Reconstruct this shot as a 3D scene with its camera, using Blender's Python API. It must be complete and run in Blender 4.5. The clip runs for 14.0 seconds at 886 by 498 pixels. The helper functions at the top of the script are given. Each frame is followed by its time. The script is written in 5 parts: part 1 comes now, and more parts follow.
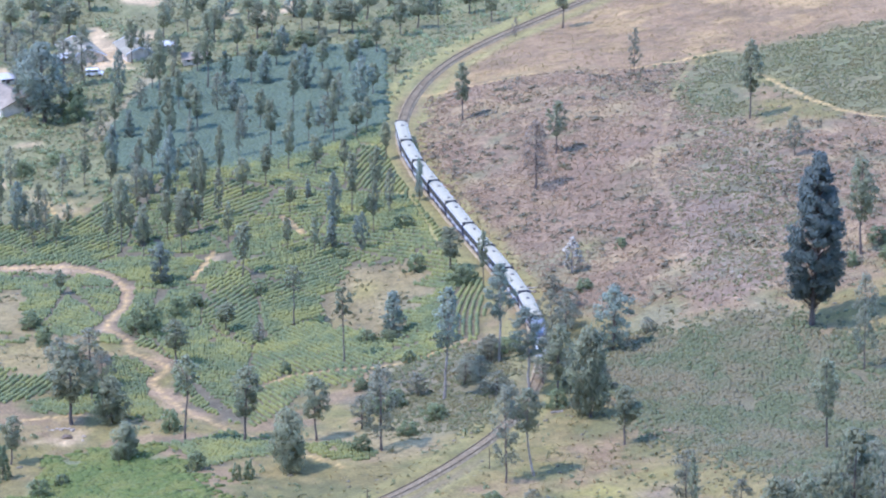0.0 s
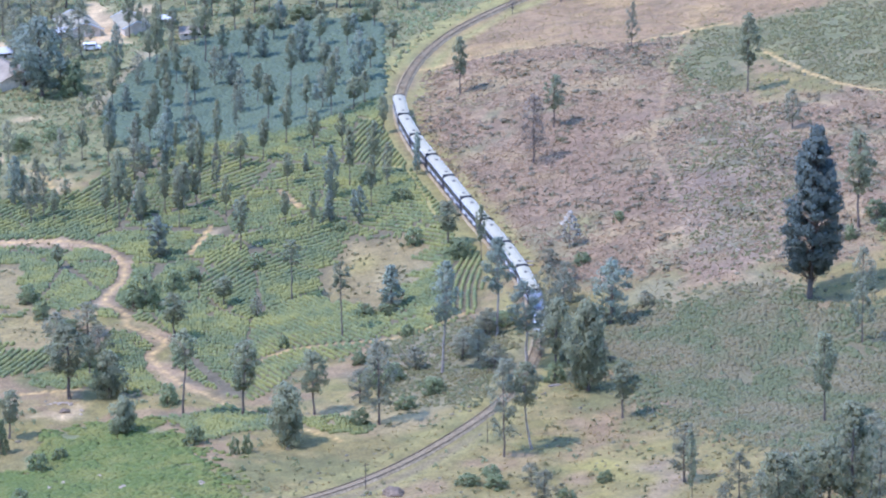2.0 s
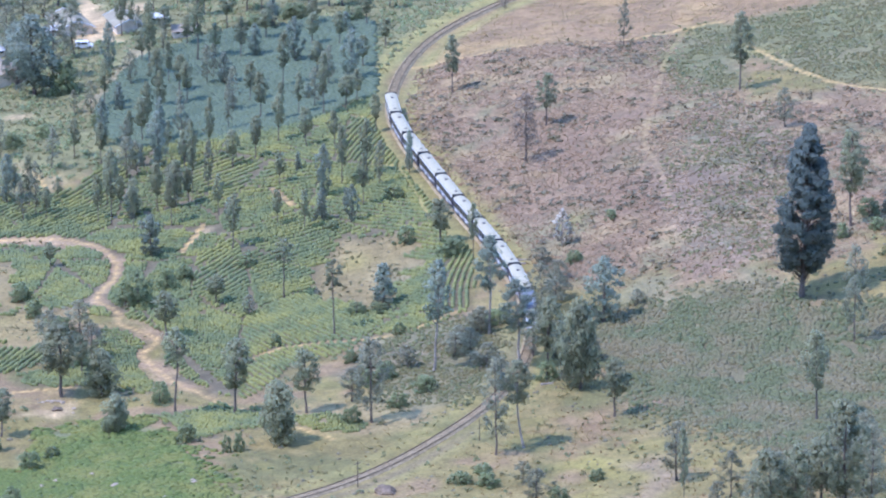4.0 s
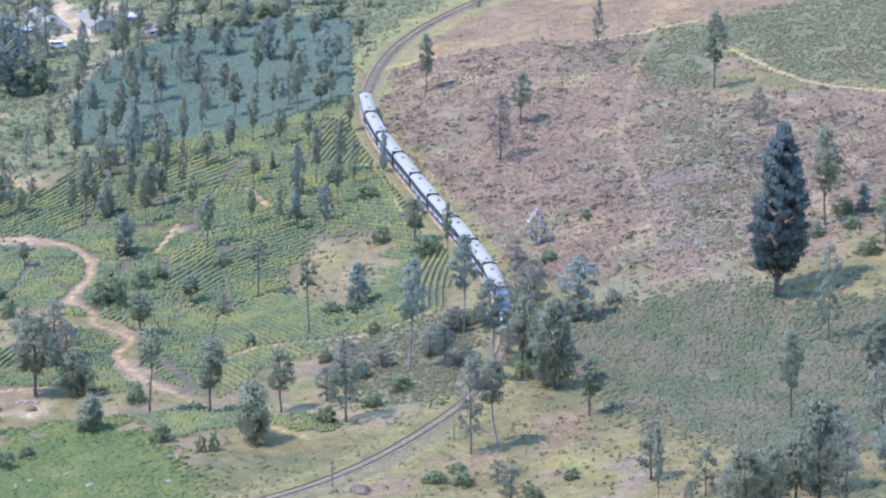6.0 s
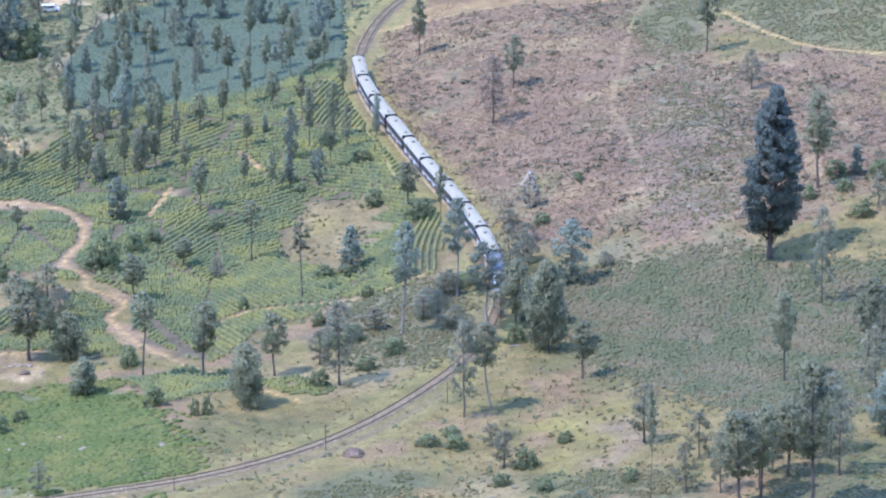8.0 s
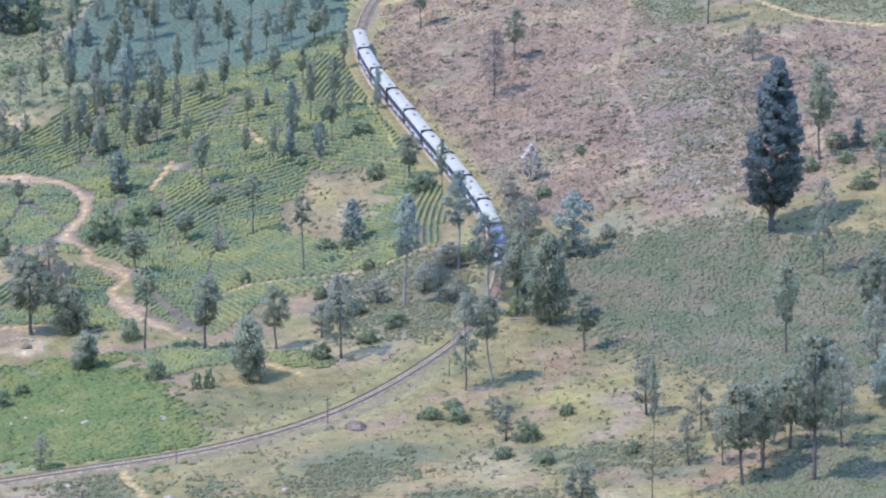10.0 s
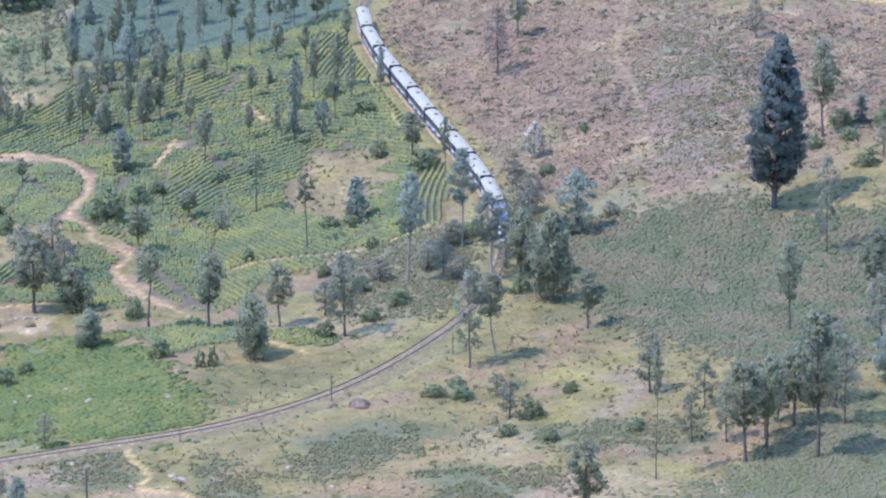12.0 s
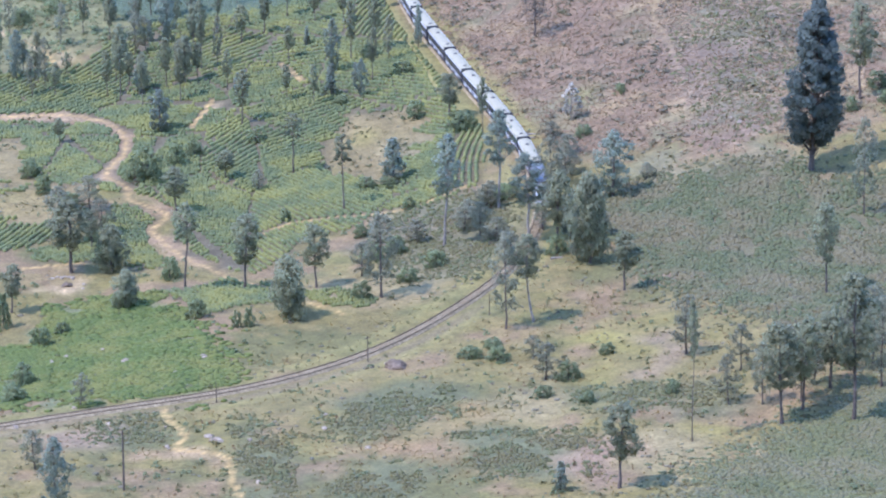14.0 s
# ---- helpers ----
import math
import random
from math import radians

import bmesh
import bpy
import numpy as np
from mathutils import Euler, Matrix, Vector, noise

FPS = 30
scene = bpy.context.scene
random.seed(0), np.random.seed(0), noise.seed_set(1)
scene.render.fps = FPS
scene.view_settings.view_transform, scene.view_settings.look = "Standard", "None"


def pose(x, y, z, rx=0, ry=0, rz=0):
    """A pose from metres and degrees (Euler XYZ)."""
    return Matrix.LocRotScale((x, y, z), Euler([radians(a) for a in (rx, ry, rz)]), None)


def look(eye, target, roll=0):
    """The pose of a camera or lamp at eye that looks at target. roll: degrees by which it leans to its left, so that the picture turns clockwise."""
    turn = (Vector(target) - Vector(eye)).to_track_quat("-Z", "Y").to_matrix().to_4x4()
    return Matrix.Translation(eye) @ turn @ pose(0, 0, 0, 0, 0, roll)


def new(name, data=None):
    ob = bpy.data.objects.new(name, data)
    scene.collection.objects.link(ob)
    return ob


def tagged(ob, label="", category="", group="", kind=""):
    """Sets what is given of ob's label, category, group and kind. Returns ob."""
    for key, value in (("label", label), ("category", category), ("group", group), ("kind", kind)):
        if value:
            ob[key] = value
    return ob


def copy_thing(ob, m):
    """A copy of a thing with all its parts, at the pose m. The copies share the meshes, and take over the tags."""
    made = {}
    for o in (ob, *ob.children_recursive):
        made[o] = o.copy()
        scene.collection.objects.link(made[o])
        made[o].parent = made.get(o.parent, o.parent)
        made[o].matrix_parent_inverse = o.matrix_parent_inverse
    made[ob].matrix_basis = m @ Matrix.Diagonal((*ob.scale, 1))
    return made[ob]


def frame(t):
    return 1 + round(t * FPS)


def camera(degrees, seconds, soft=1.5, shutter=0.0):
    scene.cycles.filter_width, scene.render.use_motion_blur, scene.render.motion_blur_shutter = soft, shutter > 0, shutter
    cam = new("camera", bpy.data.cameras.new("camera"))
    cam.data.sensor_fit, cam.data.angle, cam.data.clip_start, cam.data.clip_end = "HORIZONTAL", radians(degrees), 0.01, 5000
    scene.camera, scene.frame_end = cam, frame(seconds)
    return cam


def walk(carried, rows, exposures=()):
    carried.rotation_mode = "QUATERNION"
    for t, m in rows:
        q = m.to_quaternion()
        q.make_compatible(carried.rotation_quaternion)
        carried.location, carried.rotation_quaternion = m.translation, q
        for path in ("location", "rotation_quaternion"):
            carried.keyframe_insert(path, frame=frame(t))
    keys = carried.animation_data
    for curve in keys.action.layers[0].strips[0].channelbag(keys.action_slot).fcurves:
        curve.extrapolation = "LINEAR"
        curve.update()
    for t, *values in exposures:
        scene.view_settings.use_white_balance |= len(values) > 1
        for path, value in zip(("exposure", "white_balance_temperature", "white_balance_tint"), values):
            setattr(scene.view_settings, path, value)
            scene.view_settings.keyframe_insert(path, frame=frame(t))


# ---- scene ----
# ---- camera: a long lens on a far height, panned and tilted where it stands ----
cam = camera(10.0, 14.0, soft=2.15)
ROWS = [
    (0.0, 72.6000, -0.0000, 0.0000),
    (0.5, 72.5222, 0.0000, -0.0311),
    (1.0, 72.4491, -0.0249, -0.0177),
    (1.5, 72.3657, 0.0227, -0.0164),
    (2.0, 72.3034, 0.0559, -0.0442),
    (4.5, 72.2835, -0.0646, -0.1694),
    (5.0, 72.2876, -0.2035, -0.2410),
    (5.5, 72.2814, -0.0862, -0.3501),
    (6.0, 72.2770, -0.0217, -0.4154),
    (6.5, 72.2705, 0.0061, -0.4663),
    (7.0, 72.1584, -0.0648, -0.4707),
    (7.5, 71.9635, 0.0760, -0.5335),
    (8.0, 71.8612, 0.0290, -0.5144),
    (10.5, 71.4944, 0.1896, -0.5478),
    (11.0, 71.4407, 0.1488, -0.5349),
    (11.5, 71.3751, 0.1085, -0.4963),
    (12.0, 71.3008, 0.2753, -0.5373),
    (12.5, 71.1223, 0.3579, -0.1738),
    (13.0, 71.0932, 0.3009, -0.1164),
    (13.5, 71.0368, 0.2149, -0.0847),
    (14.0, 70.8640, 0.2286, -0.0817),
]

walk(cam, [(t, pose(0, 0, 321.0, rx, ry, rz)) for t, rx, ry, rz in ROWS], [(0, 1.12, 5130, 31), (14, 1.09, 5200, 31)])

# ---- daylight: high clear sun over the left shoulder ----
SUN_AZIMUTH, SUN_ELEVATION = 207.0, 59.0  # degrees from +x to the place of the sun, and up
world = bpy.data.worlds.new("daylight")
scene.world = world
world.use_nodes = True
sky = world.node_tree.nodes.new("ShaderNodeTexSky")
sky.sky_type, sky.sun_disc = "NISHITA", False
sky.sun_elevation, sky.sun_rotation = radians(SUN_ELEVATION), radians(90 - SUN_AZIMUTH)
sky.altitude, sky.air_density, sky.dust_density = 1200, 2.2, 0.5
sky.ozone_density = 6.0
back = world.node_tree.nodes["Background"]
back.inputs["Strength"].default_value = 0.15
world.node_tree.links.new(sky.outputs[0], back.inputs["Color"])
lamp = bpy.data.lights.new("sun", "SUN")
lamp.energy, lamp.angle, lamp.color = 2.0, radians(0.6), (1.0, 0.91, 0.76)
a, e = radians(SUN_AZIMUTH), radians(SUN_ELEVATION)
sun = new("sun", lamp)
sun.matrix_world = look((0, 0, 600), (-math.cos(a) * math.cos(e), -math.sin(a) * math.cos(e), 600 - math.sin(e)))

# ---- the lie of the land ----
EYE = 321.0

TRACK = [(66.9, 1277.6), (45.4, 1248.2), (26.4, 1217.8), (18.9, 1206.3), (5.7, 1183.5), (-2.4, 1162.9), (-7.4, 1140.6), (-9.7, 1116.2), (-8.7, 1096.4), (-5.3, 1075.8), (-1.4, 1059.4), (2.3, 1043.5), (5.9, 1027.9), (9.8, 1013.2), (13.3, 998.5), (16.6, 983.0), (18.7, 967.6), (19.8, 955.1), (19.2, 942.2), (17.1, 929.3), (13.9, 916.7), (9.7, 904.7), (3.5, 893.0), (-2.5, 881.9), (-8.7, 872.8), (-14.8, 864.8), (-23.9, 856.6), (-31.8, 850.8), (-40.7, 845.7), (-49.6, 842.3), (-58.4, 838.9), (-68.1, 834.5), (-77.8, 830.6), (-92.0, 823.8), (-124.9, 813.1)]


def spline(points, step=1.0):
    """An even, smooth line through points of the plan."""
    p = np.array(points, float)
    p = np.vstack([2 * p[0] - p[1], p, 2 * p[-1] - p[-2]])
    out = []
    for a, b, c, d in zip(p[:-3], p[1:-2], p[2:-1], p[3:]):
        u = np.linspace(0, 1, 24, endpoint=False)[:, None]
        out.append(0.5 * (2 * b + (c - a) * u + (2 * a - 5 * b + 4 * c - d) * u ** 2 + (3 * b - a - 3 * c + d) * u ** 3))
    q = np.vstack(out + [p[-2:-1]])
    s = np.concatenate([[0], np.cumsum(np.linalg.norm(np.diff(q, axis=0), axis=1))])
    e = np.linspace(0, s[-1], max(2, int(s[-1] / step) + 1))
    return np.column_stack([np.interp(e, s, q[:, 0]), np.interp(e, s, q[:, 1])])


def eased(line, n):
    """The line with its small bends smoothed away."""
    k = np.ones(2 * n + 1) / (2 * n + 1)
    pad = np.vstack([np.repeat(line[:1], n, 0), line, np.repeat(line[-1:], n, 0)])
    return np.column_stack([np.convolve(pad[:, i], k, "valid") for i in (0, 1)])


RAILS = eased(eased(spline(TRACK), 9), 9)


def from_line(line, x, y, signed=False):
    """Distance of plan places from a line; signed: plus on its right-hand side (seen from the eye)."""
    x, y = np.ravel(x).astype(float), np.ravel(y).astype(float)
    best, which = np.full(x.shape, 1e18), np.zeros(x.shape, int)
    for i in range(0, len(line), 2):
        d = (x - line[i, 0]) ** 2 + (y - line[i, 1]) ** 2
        m = d < best
        best[m], which[m] = d[m], i
    out = np.sqrt(best)
    if signed:
        a = np.clip(which, 1, len(line) - 2)
        t = line[a + 1] - line[a - 1]
        side = t[:, 0] * (y - line[a, 1]) - t[:, 1] * (x - line[a, 0])
        out = np.where(side > 0, out, -out)
    return out


def ramp(v, a, b):
    u = np.clip((v - a) / (b - a), 0, 1)
    return u * u * (3 - 2 * u)


def height(x, y, d=None):
    """Height of the ground: the line is level, the hill rises on one side of it, the tea falls away on the other."""
    shape = np.shape(x)
    x, y = np.ravel(x).astype(float), np.ravel(y).astype(float)
    d = from_line(RAILS, x, y, True) if d is None else np.ravel(d)
    right, left = np.maximum(d - 4.5, 0), np.maximum(-d - 5, 0)
    hill = 0.10 + 0.10 * ramp(y, 900, 1010)
    up = hill * 130 * (1 - np.exp(-right / 130))
    down = -10 * (1 - np.exp(-left / 75))
    roll = 1.1 * np.sin(x / 17 + 0.6) * np.sin(y / 29) + 0.8 * np.sin(x / 31 + y / 41) + 0.3 * np.sin(x / 5.3 + 1.3 * np.sin(y / 19)) * np.sin(y / 11) + 0.16 * np.sin(x / 1.7 + 2 * np.sin(y / 7.3)) * np.sin(y / 2.9 + 1.7 * np.sin(x / 5.1))
    z = up + down + roll * ramp(np.abs(d), 5, 28)
    z += 5.0 * np.exp(-((x - 78) / 42) ** 2 - ((y - 830) / 45) ** 2)
    z += 4.0 * np.exp(-((x - 75) / 40) ** 2 - ((y - 955) / 40) ** 2) * ramp(np.abs(d), 6, 40)
    far = np.maximum(np.hypot(x, y - 1000) - 420, 0)
    z += 0.06 * far * ramp(far, 0, 600)
    # the height from which the valley is seen
    z = z * ramp(y, 350, 740) + (EYE - 2.2) * np.clip(1 - np.maximum(y, 0) / 660, 0, 1) ** 1.75 * np.exp(-(x / 900) ** 2) * (y > -900) + 0
    return z.reshape(shape)


# ---- materials ----
def nodes_of(name):
    m = bpy.data.materials.new(name)
    m.use_nodes = True
    t = m.node_tree
    return m, t, t.nodes["Principled BSDF"]


def noise_node(t, scale, detail=4, rough=0.6, where="Object"):
    n, c = t.nodes.new("ShaderNodeTexNoise"), t.nodes.new("ShaderNodeTexCoord")
    n.inputs["Scale"].default_value, n.inputs["Detail"].default_value, n.inputs["Roughness"].default_value = scale, detail, rough
    t.links.new(c.outputs[where], n.inputs["Vector"])
    return n.outputs[0]


def stretched(t, source, low, high, a=0.3, b=0.7):
    n = t.nodes.new("ShaderNodeMapRange")
    for i, v in enumerate((a, b, low, high)):
        n.inputs[i + 1].default_value = v
    t.links.new(source, n.inputs[0])
    return n.outputs[0]


def times(t, colour, factor):
    n = t.nodes.new("ShaderNodeVectorMath")
    n.operation = "SCALE"
    t.links.new(colour, n.inputs[0])
    t.links.new(factor, n.inputs["Scale"])
    return n.outputs[0]


def blend(t, factor, one, two):
    n = t.nodes.new("ShaderNodeMix")
    n.data_type = "RGBA"
    for socket, v in ((n.inputs[0], factor), (n.inputs[6], one), (n.inputs[7], two)):
        if isinstance(v, (tuple, float)):
            socket.default_value = (*v, 1) if isinstance(v, tuple) else v
        else:
            t.links.new(v, socket)
    return n.outputs[2]


def relief(t, bsdf, source, strength, distance):
    n = t.nodes.new("ShaderNodeBump")
    n.inputs["Strength"].default_value, n.inputs["Distance"].default_value = strength, distance
    t.links.new(source, n.inputs["Height"])
    t.links.new(n.outputs[0], bsdf.inputs["Normal"])


def foliage(name, dark, light, third=None, rough=0.55, grain=2.5, gloss=0.45, haze_sheen=0.07, thin=0.0):
    """Leaves: colour differs from leaf to leaf and in broad patches."""
    m, t, b = nodes_of(name)
    g, o = t.nodes.new("ShaderNodeNewGeometry"), t.nodes.new("ShaderNodeObjectInfo")
    c = blend(t, g.outputs["Random Per Island"], dark, light)
    if third:
        c = blend(t, stretched(t, noise_node(t, 0.12, 3), 0, 1, 0.42, 0.62), c, third)
    c = times(t, c, stretched(t, o.outputs["Random"], 0.84 if thin > 0.4 else 0.97, 1.18 if thin > 0.4 else 1.03, 0, 1))
    c = times(t, c, stretched(t, noise_node(t, grain, 2), 0.8, 1.2))
    t.links.new(c, b.inputs["Base Color"])
    if thin:
        # light shines through thin leaves
        glow, mix = t.nodes.new("ShaderNodeBsdfTranslucent"), t.nodes.new("ShaderNodeMixShader")
        t.links.new(c, glow.inputs["Color"])
        mix.inputs[0].default_value = thin
        t.links.new(b.outputs[0], mix.inputs[1])
        t.links.new(glow.outputs[0], mix.inputs[2])
        t.links.new(mix.outputs[0], t.nodes["Material Output"].inputs["Surface"])
    b.inputs["Roughness"].default_value = rough
    b.inputs["Specular IOR Level"].default_value = gloss
    # a slight sheen lays a pale veil over leaves in place of haze
    b.inputs["Sheen Weight"].default_value, b.inputs["Sheen Roughness"].default_value = haze_sheen, 0.5
    return m


def plain(name, colour, rough=0.6, metal=0.0, grain=3.0, spread=0.2, bump=0.0):
    m, t, b = nodes_of(name)
    rgb = t.nodes.new("ShaderNodeRGB")
    rgb.outputs[0].default_value = (*colour, 1)
    c = times(t, rgb.outputs[0], stretched(t, noise_node(t, grain, 5), 1 - spread, 1 + spread))
    c = times(t, c, stretched(t, noise_node(t, grain * 0.17, 3), 1 - spread * 0.7, 1 + spread * 0.7))
    t.links.new(c, b.inputs["Base Color"])
    b.inputs["Roughness"].default_value, b.inputs["Metallic"].default_value = rough, metal
    b.inputs["Specular IOR Level"].default_value = 0.12 if rough >= 0.8 else 0.5
    if bump:
        relief(t, b, noise_node(t, grain * 2, 5), bump, 0.05)
    return m


def ground_material():
    m, t, b = nodes_of("ground_cover")
    at = t.nodes.new("ShaderNodeAttribute")
    at.attribute_name = "cover"
    c = at.outputs["Color"]
    c = times(t, c, stretched(t, noise_node(t, 0.35, 5, 0.7), 0.72, 1.28))
    c = times(t, c, stretched(t, noise_node(t, 1.6, 4, 0.7), 0.68, 1.32))
    c = blend(t, stretched(t, noise_node(t, 0.9, 4, 0.65), 0.0, 0.4, 0.55, 0.75), c, (0.125, 0.125, 0.05))
    c = blend(t, stretched(t, noise_node(t, 3.1, 3, 0.7), 0.0, 0.28, 0.6, 0.75), c, (0.36, 0.29, 0.135))
    t.links.new(c, b.inputs["Base Color"])
    b.inputs["Roughness"].default_value = 0.95
    b.inputs["Specular IOR Level"].default_value = 0.25
    # the same veil, fainter, stands in for haze on the ground
    b.inputs["Sheen Weight"].default_value, b.inputs["Sheen Roughness"].default_value = 0.02, 0.6
    relief(t, b, noise_node(t, 1.3, 6, 0.7), 0.5, 0.25)
    return m


GROUND = ground_material()
# third tea colour: yellower growth, with sunlit patches painted in at random
TEA = foliage("tea_leaves", (0.118, 0.146, 0.059), (0.159, 0.185, 0.073), (0.222, 0.224, 0.065), 0.6, 6, 0.15)
TEA_DARK = foliage("old_tea_leaves", (0.103, 0.134, 0.075), (0.121, 0.153, 0.083), None, 0.6, 4, 0.12, 0.04)
TEA_LOW = foliage("young_tea_leaves", (0.102, 0.132, 0.036), (0.135, 0.168, 0.044), (0.178, 0.182, 0.05), 0.7, 5, 0.12, 0.03)
TEA_SLOPE = foliage("shaded_tea_leaves", (0.14, 0.145, 0.06), (0.167, 0.172, 0.072), (0.194, 0.176, 0.085), 0.65, 5, 0.15, 0.05)
TEA_ROUGH = foliage("overgrown_tea_leaves", (0.102, 0.116, 0.052), (0.14, 0.15, 0.066), (0.178, 0.155, 0.079), 0.75, 5, 0.1)
# crown leaf colours are lifted above real tones to stand in for haze
OAK = foliage("silky_oak_leaves", (0.306, 0.329, 0.208), (0.352, 0.370, 0.225), rough=0.75, gloss=0.2, haze_sheen=0.05, grain=0.9, thin=0.55)
GREY_LEAF = foliage("grey_green_leaves", (0.307, 0.318, 0.219), (0.352, 0.355, 0.239), rough=0.75, gloss=0.2, haze_sheen=0.05, grain=0.9, thin=0.55)
DEEP = foliage("deep_green_leaves", (0.298, 0.351, 0.272), (0.348, 0.400, 0.302), rough=0.75, gloss=0.2, haze_sheen=0.05, grain=0.9, thin=0.55)
DEEPEST = foliage("evergreen_needles", (0.158, 0.194, 0.169), (0.187, 0.224, 0.190), rough=0.75, gloss=0.2, haze_sheen=0.05, grain=0.9, thin=0.55)
BUSH = foliage("bush_leaves", (0.286, 0.336, 0.178), (0.335, 0.384, 0.197), rough=0.75, gloss=0.2, haze_sheen=0.05, grain=0.9, thin=0.55)
SCRUB = foliage("scrub_leaves", (0.153, 0.165, 0.066), (0.214, 0.215, 0.088), (0.209, 0.185, 0.077), gloss=0.15, haze_sheen=0.1, thin=0.3)
STRAW = foliage("dry_grass", (0.300, 0.235, 0.103), (0.400, 0.310, 0.144), (0.285, 0.250, 0.098), 0.9, gloss=0.1, haze_sheen=0, thin=0.5)
BRACKEN = foliage("dry_bracken", (0.244, 0.168, 0.097), (0.368, 0.259, 0.148), (0.267, 0.196, 0.103), 0.9, gloss=0.1, haze_sheen=0, thin=0.5)
STICKS = foliage("bleached_sticks", (0.310, 0.219, 0.129), (0.430, 0.318, 0.196), None, 0.9, gloss=0.1, haze_sheen=0)
TWIGS = foliage("bare_twigs", (0.26, 0.225, 0.17), (0.36, 0.31, 0.24), None, 0.9, gloss=0.1, haze_sheen=0, thin=0.45)
BLEACHED = foliage("withered_pale_leaves", (0.533, 0.490, 0.387), (0.671, 0.619, 0.499), None, 0.9, gloss=0.1, haze_sheen=0, thin=0.3)
BARK = plain("grey_bark", (0.14, 0.115, 0.095), 0.9, 0, 2.0, 0.35, 0.6)
PALE_BARK = plain("pale_bark", (0.33, 0.29, 0.24), 0.85, 0, 1.5, 0.35, 0.4)
BALLAST = plain("track_ballast", (0.33, 0.26, 0.15), 0.95, 0, 5.0, 0.45, 1.0)
RAIL = plain("rusty_rail", (0.21, 0.16, 0.10), 0.85, 0.0, 4.0, 0.3)
DRY_SCRUB = foliage("half_dry_scrub_leaves", (0.198, 0.17, 0.103), (0.27, 0.23, 0.144), (0.208, 0.195, 0.103), gloss=0.15, haze_sheen=0.05, thin=0.3)
DULL_ROOF = plain("sooty_roof_paint", (0.20, 0.21, 0.22), 0.6, 0.1, 1.2, 0.2)
SLEEPER = plain("weathered_sleeper", (0.27, 0.215, 0.13), 0.9, 0, 6.0, 0.3)
ROOF = plain("train_roof_paint", (0.41, 0.37, 0.238), 0.7, 0.0, 1.2, 0.10)
BLUE = plain("train_blue_paint", (0.045, 0.05, 0.095), 0.35, 0.0, 1.5, 0.12)
WHITE = plain("train_white_paint", (0.66, 0.68, 0.70), 0.4, 0.0, 1.5, 0.12)
BLACK = plain("black_rubber", (0.025, 0.025, 0.03), 0.7, 0.0, 3.0, 0.3)
STEEL = plain("dusty_steel", (0.11, 0.10, 0.095), 0.7, 0.3, 3.0, 0.35)
GLASS = plain("dark_window_glass", (0.02, 0.025, 0.035), 0.08, 0.0, 0.5, 0.1)
ROCK = plain("pale_rock", (0.38, 0.31, 0.22), 0.9, 0, 1.5, 0.3, 0.8)
DARK_ROCK = plain("weathered_rock", (0.19, 0.145, 0.10), 0.9, 0, 1.5, 0.35, 0.8)
TIN_GREY = plain("grey_roof_sheet", (0.30, 0.27, 0.185), 0.8, 0.0, 0.8, 0.2)
TIN_BROWN = plain("faded_brown_roof_sheet", (0.29, 0.24, 0.17), 0.8, 0.0, 0.8, 0.25)
TIN_WHITE = plain("white_roof_sheet", (0.55, 0.54, 0.52), 0.6, 0.0, 0.8, 0.1)
PLASTER = plain("cream_plaster", (0.62, 0.54, 0.42), 0.85, 0, 0.7, 0.2)
CAR_WHITE = plain("white_car_paint", (0.78, 0.78, 0.78), 0.3, 0, 1.0, 0.05)
WOOD = plain("weathered_wood", (0.13, 0.105, 0.085), 0.85, 0, 4.0, 0.3, 0.3)

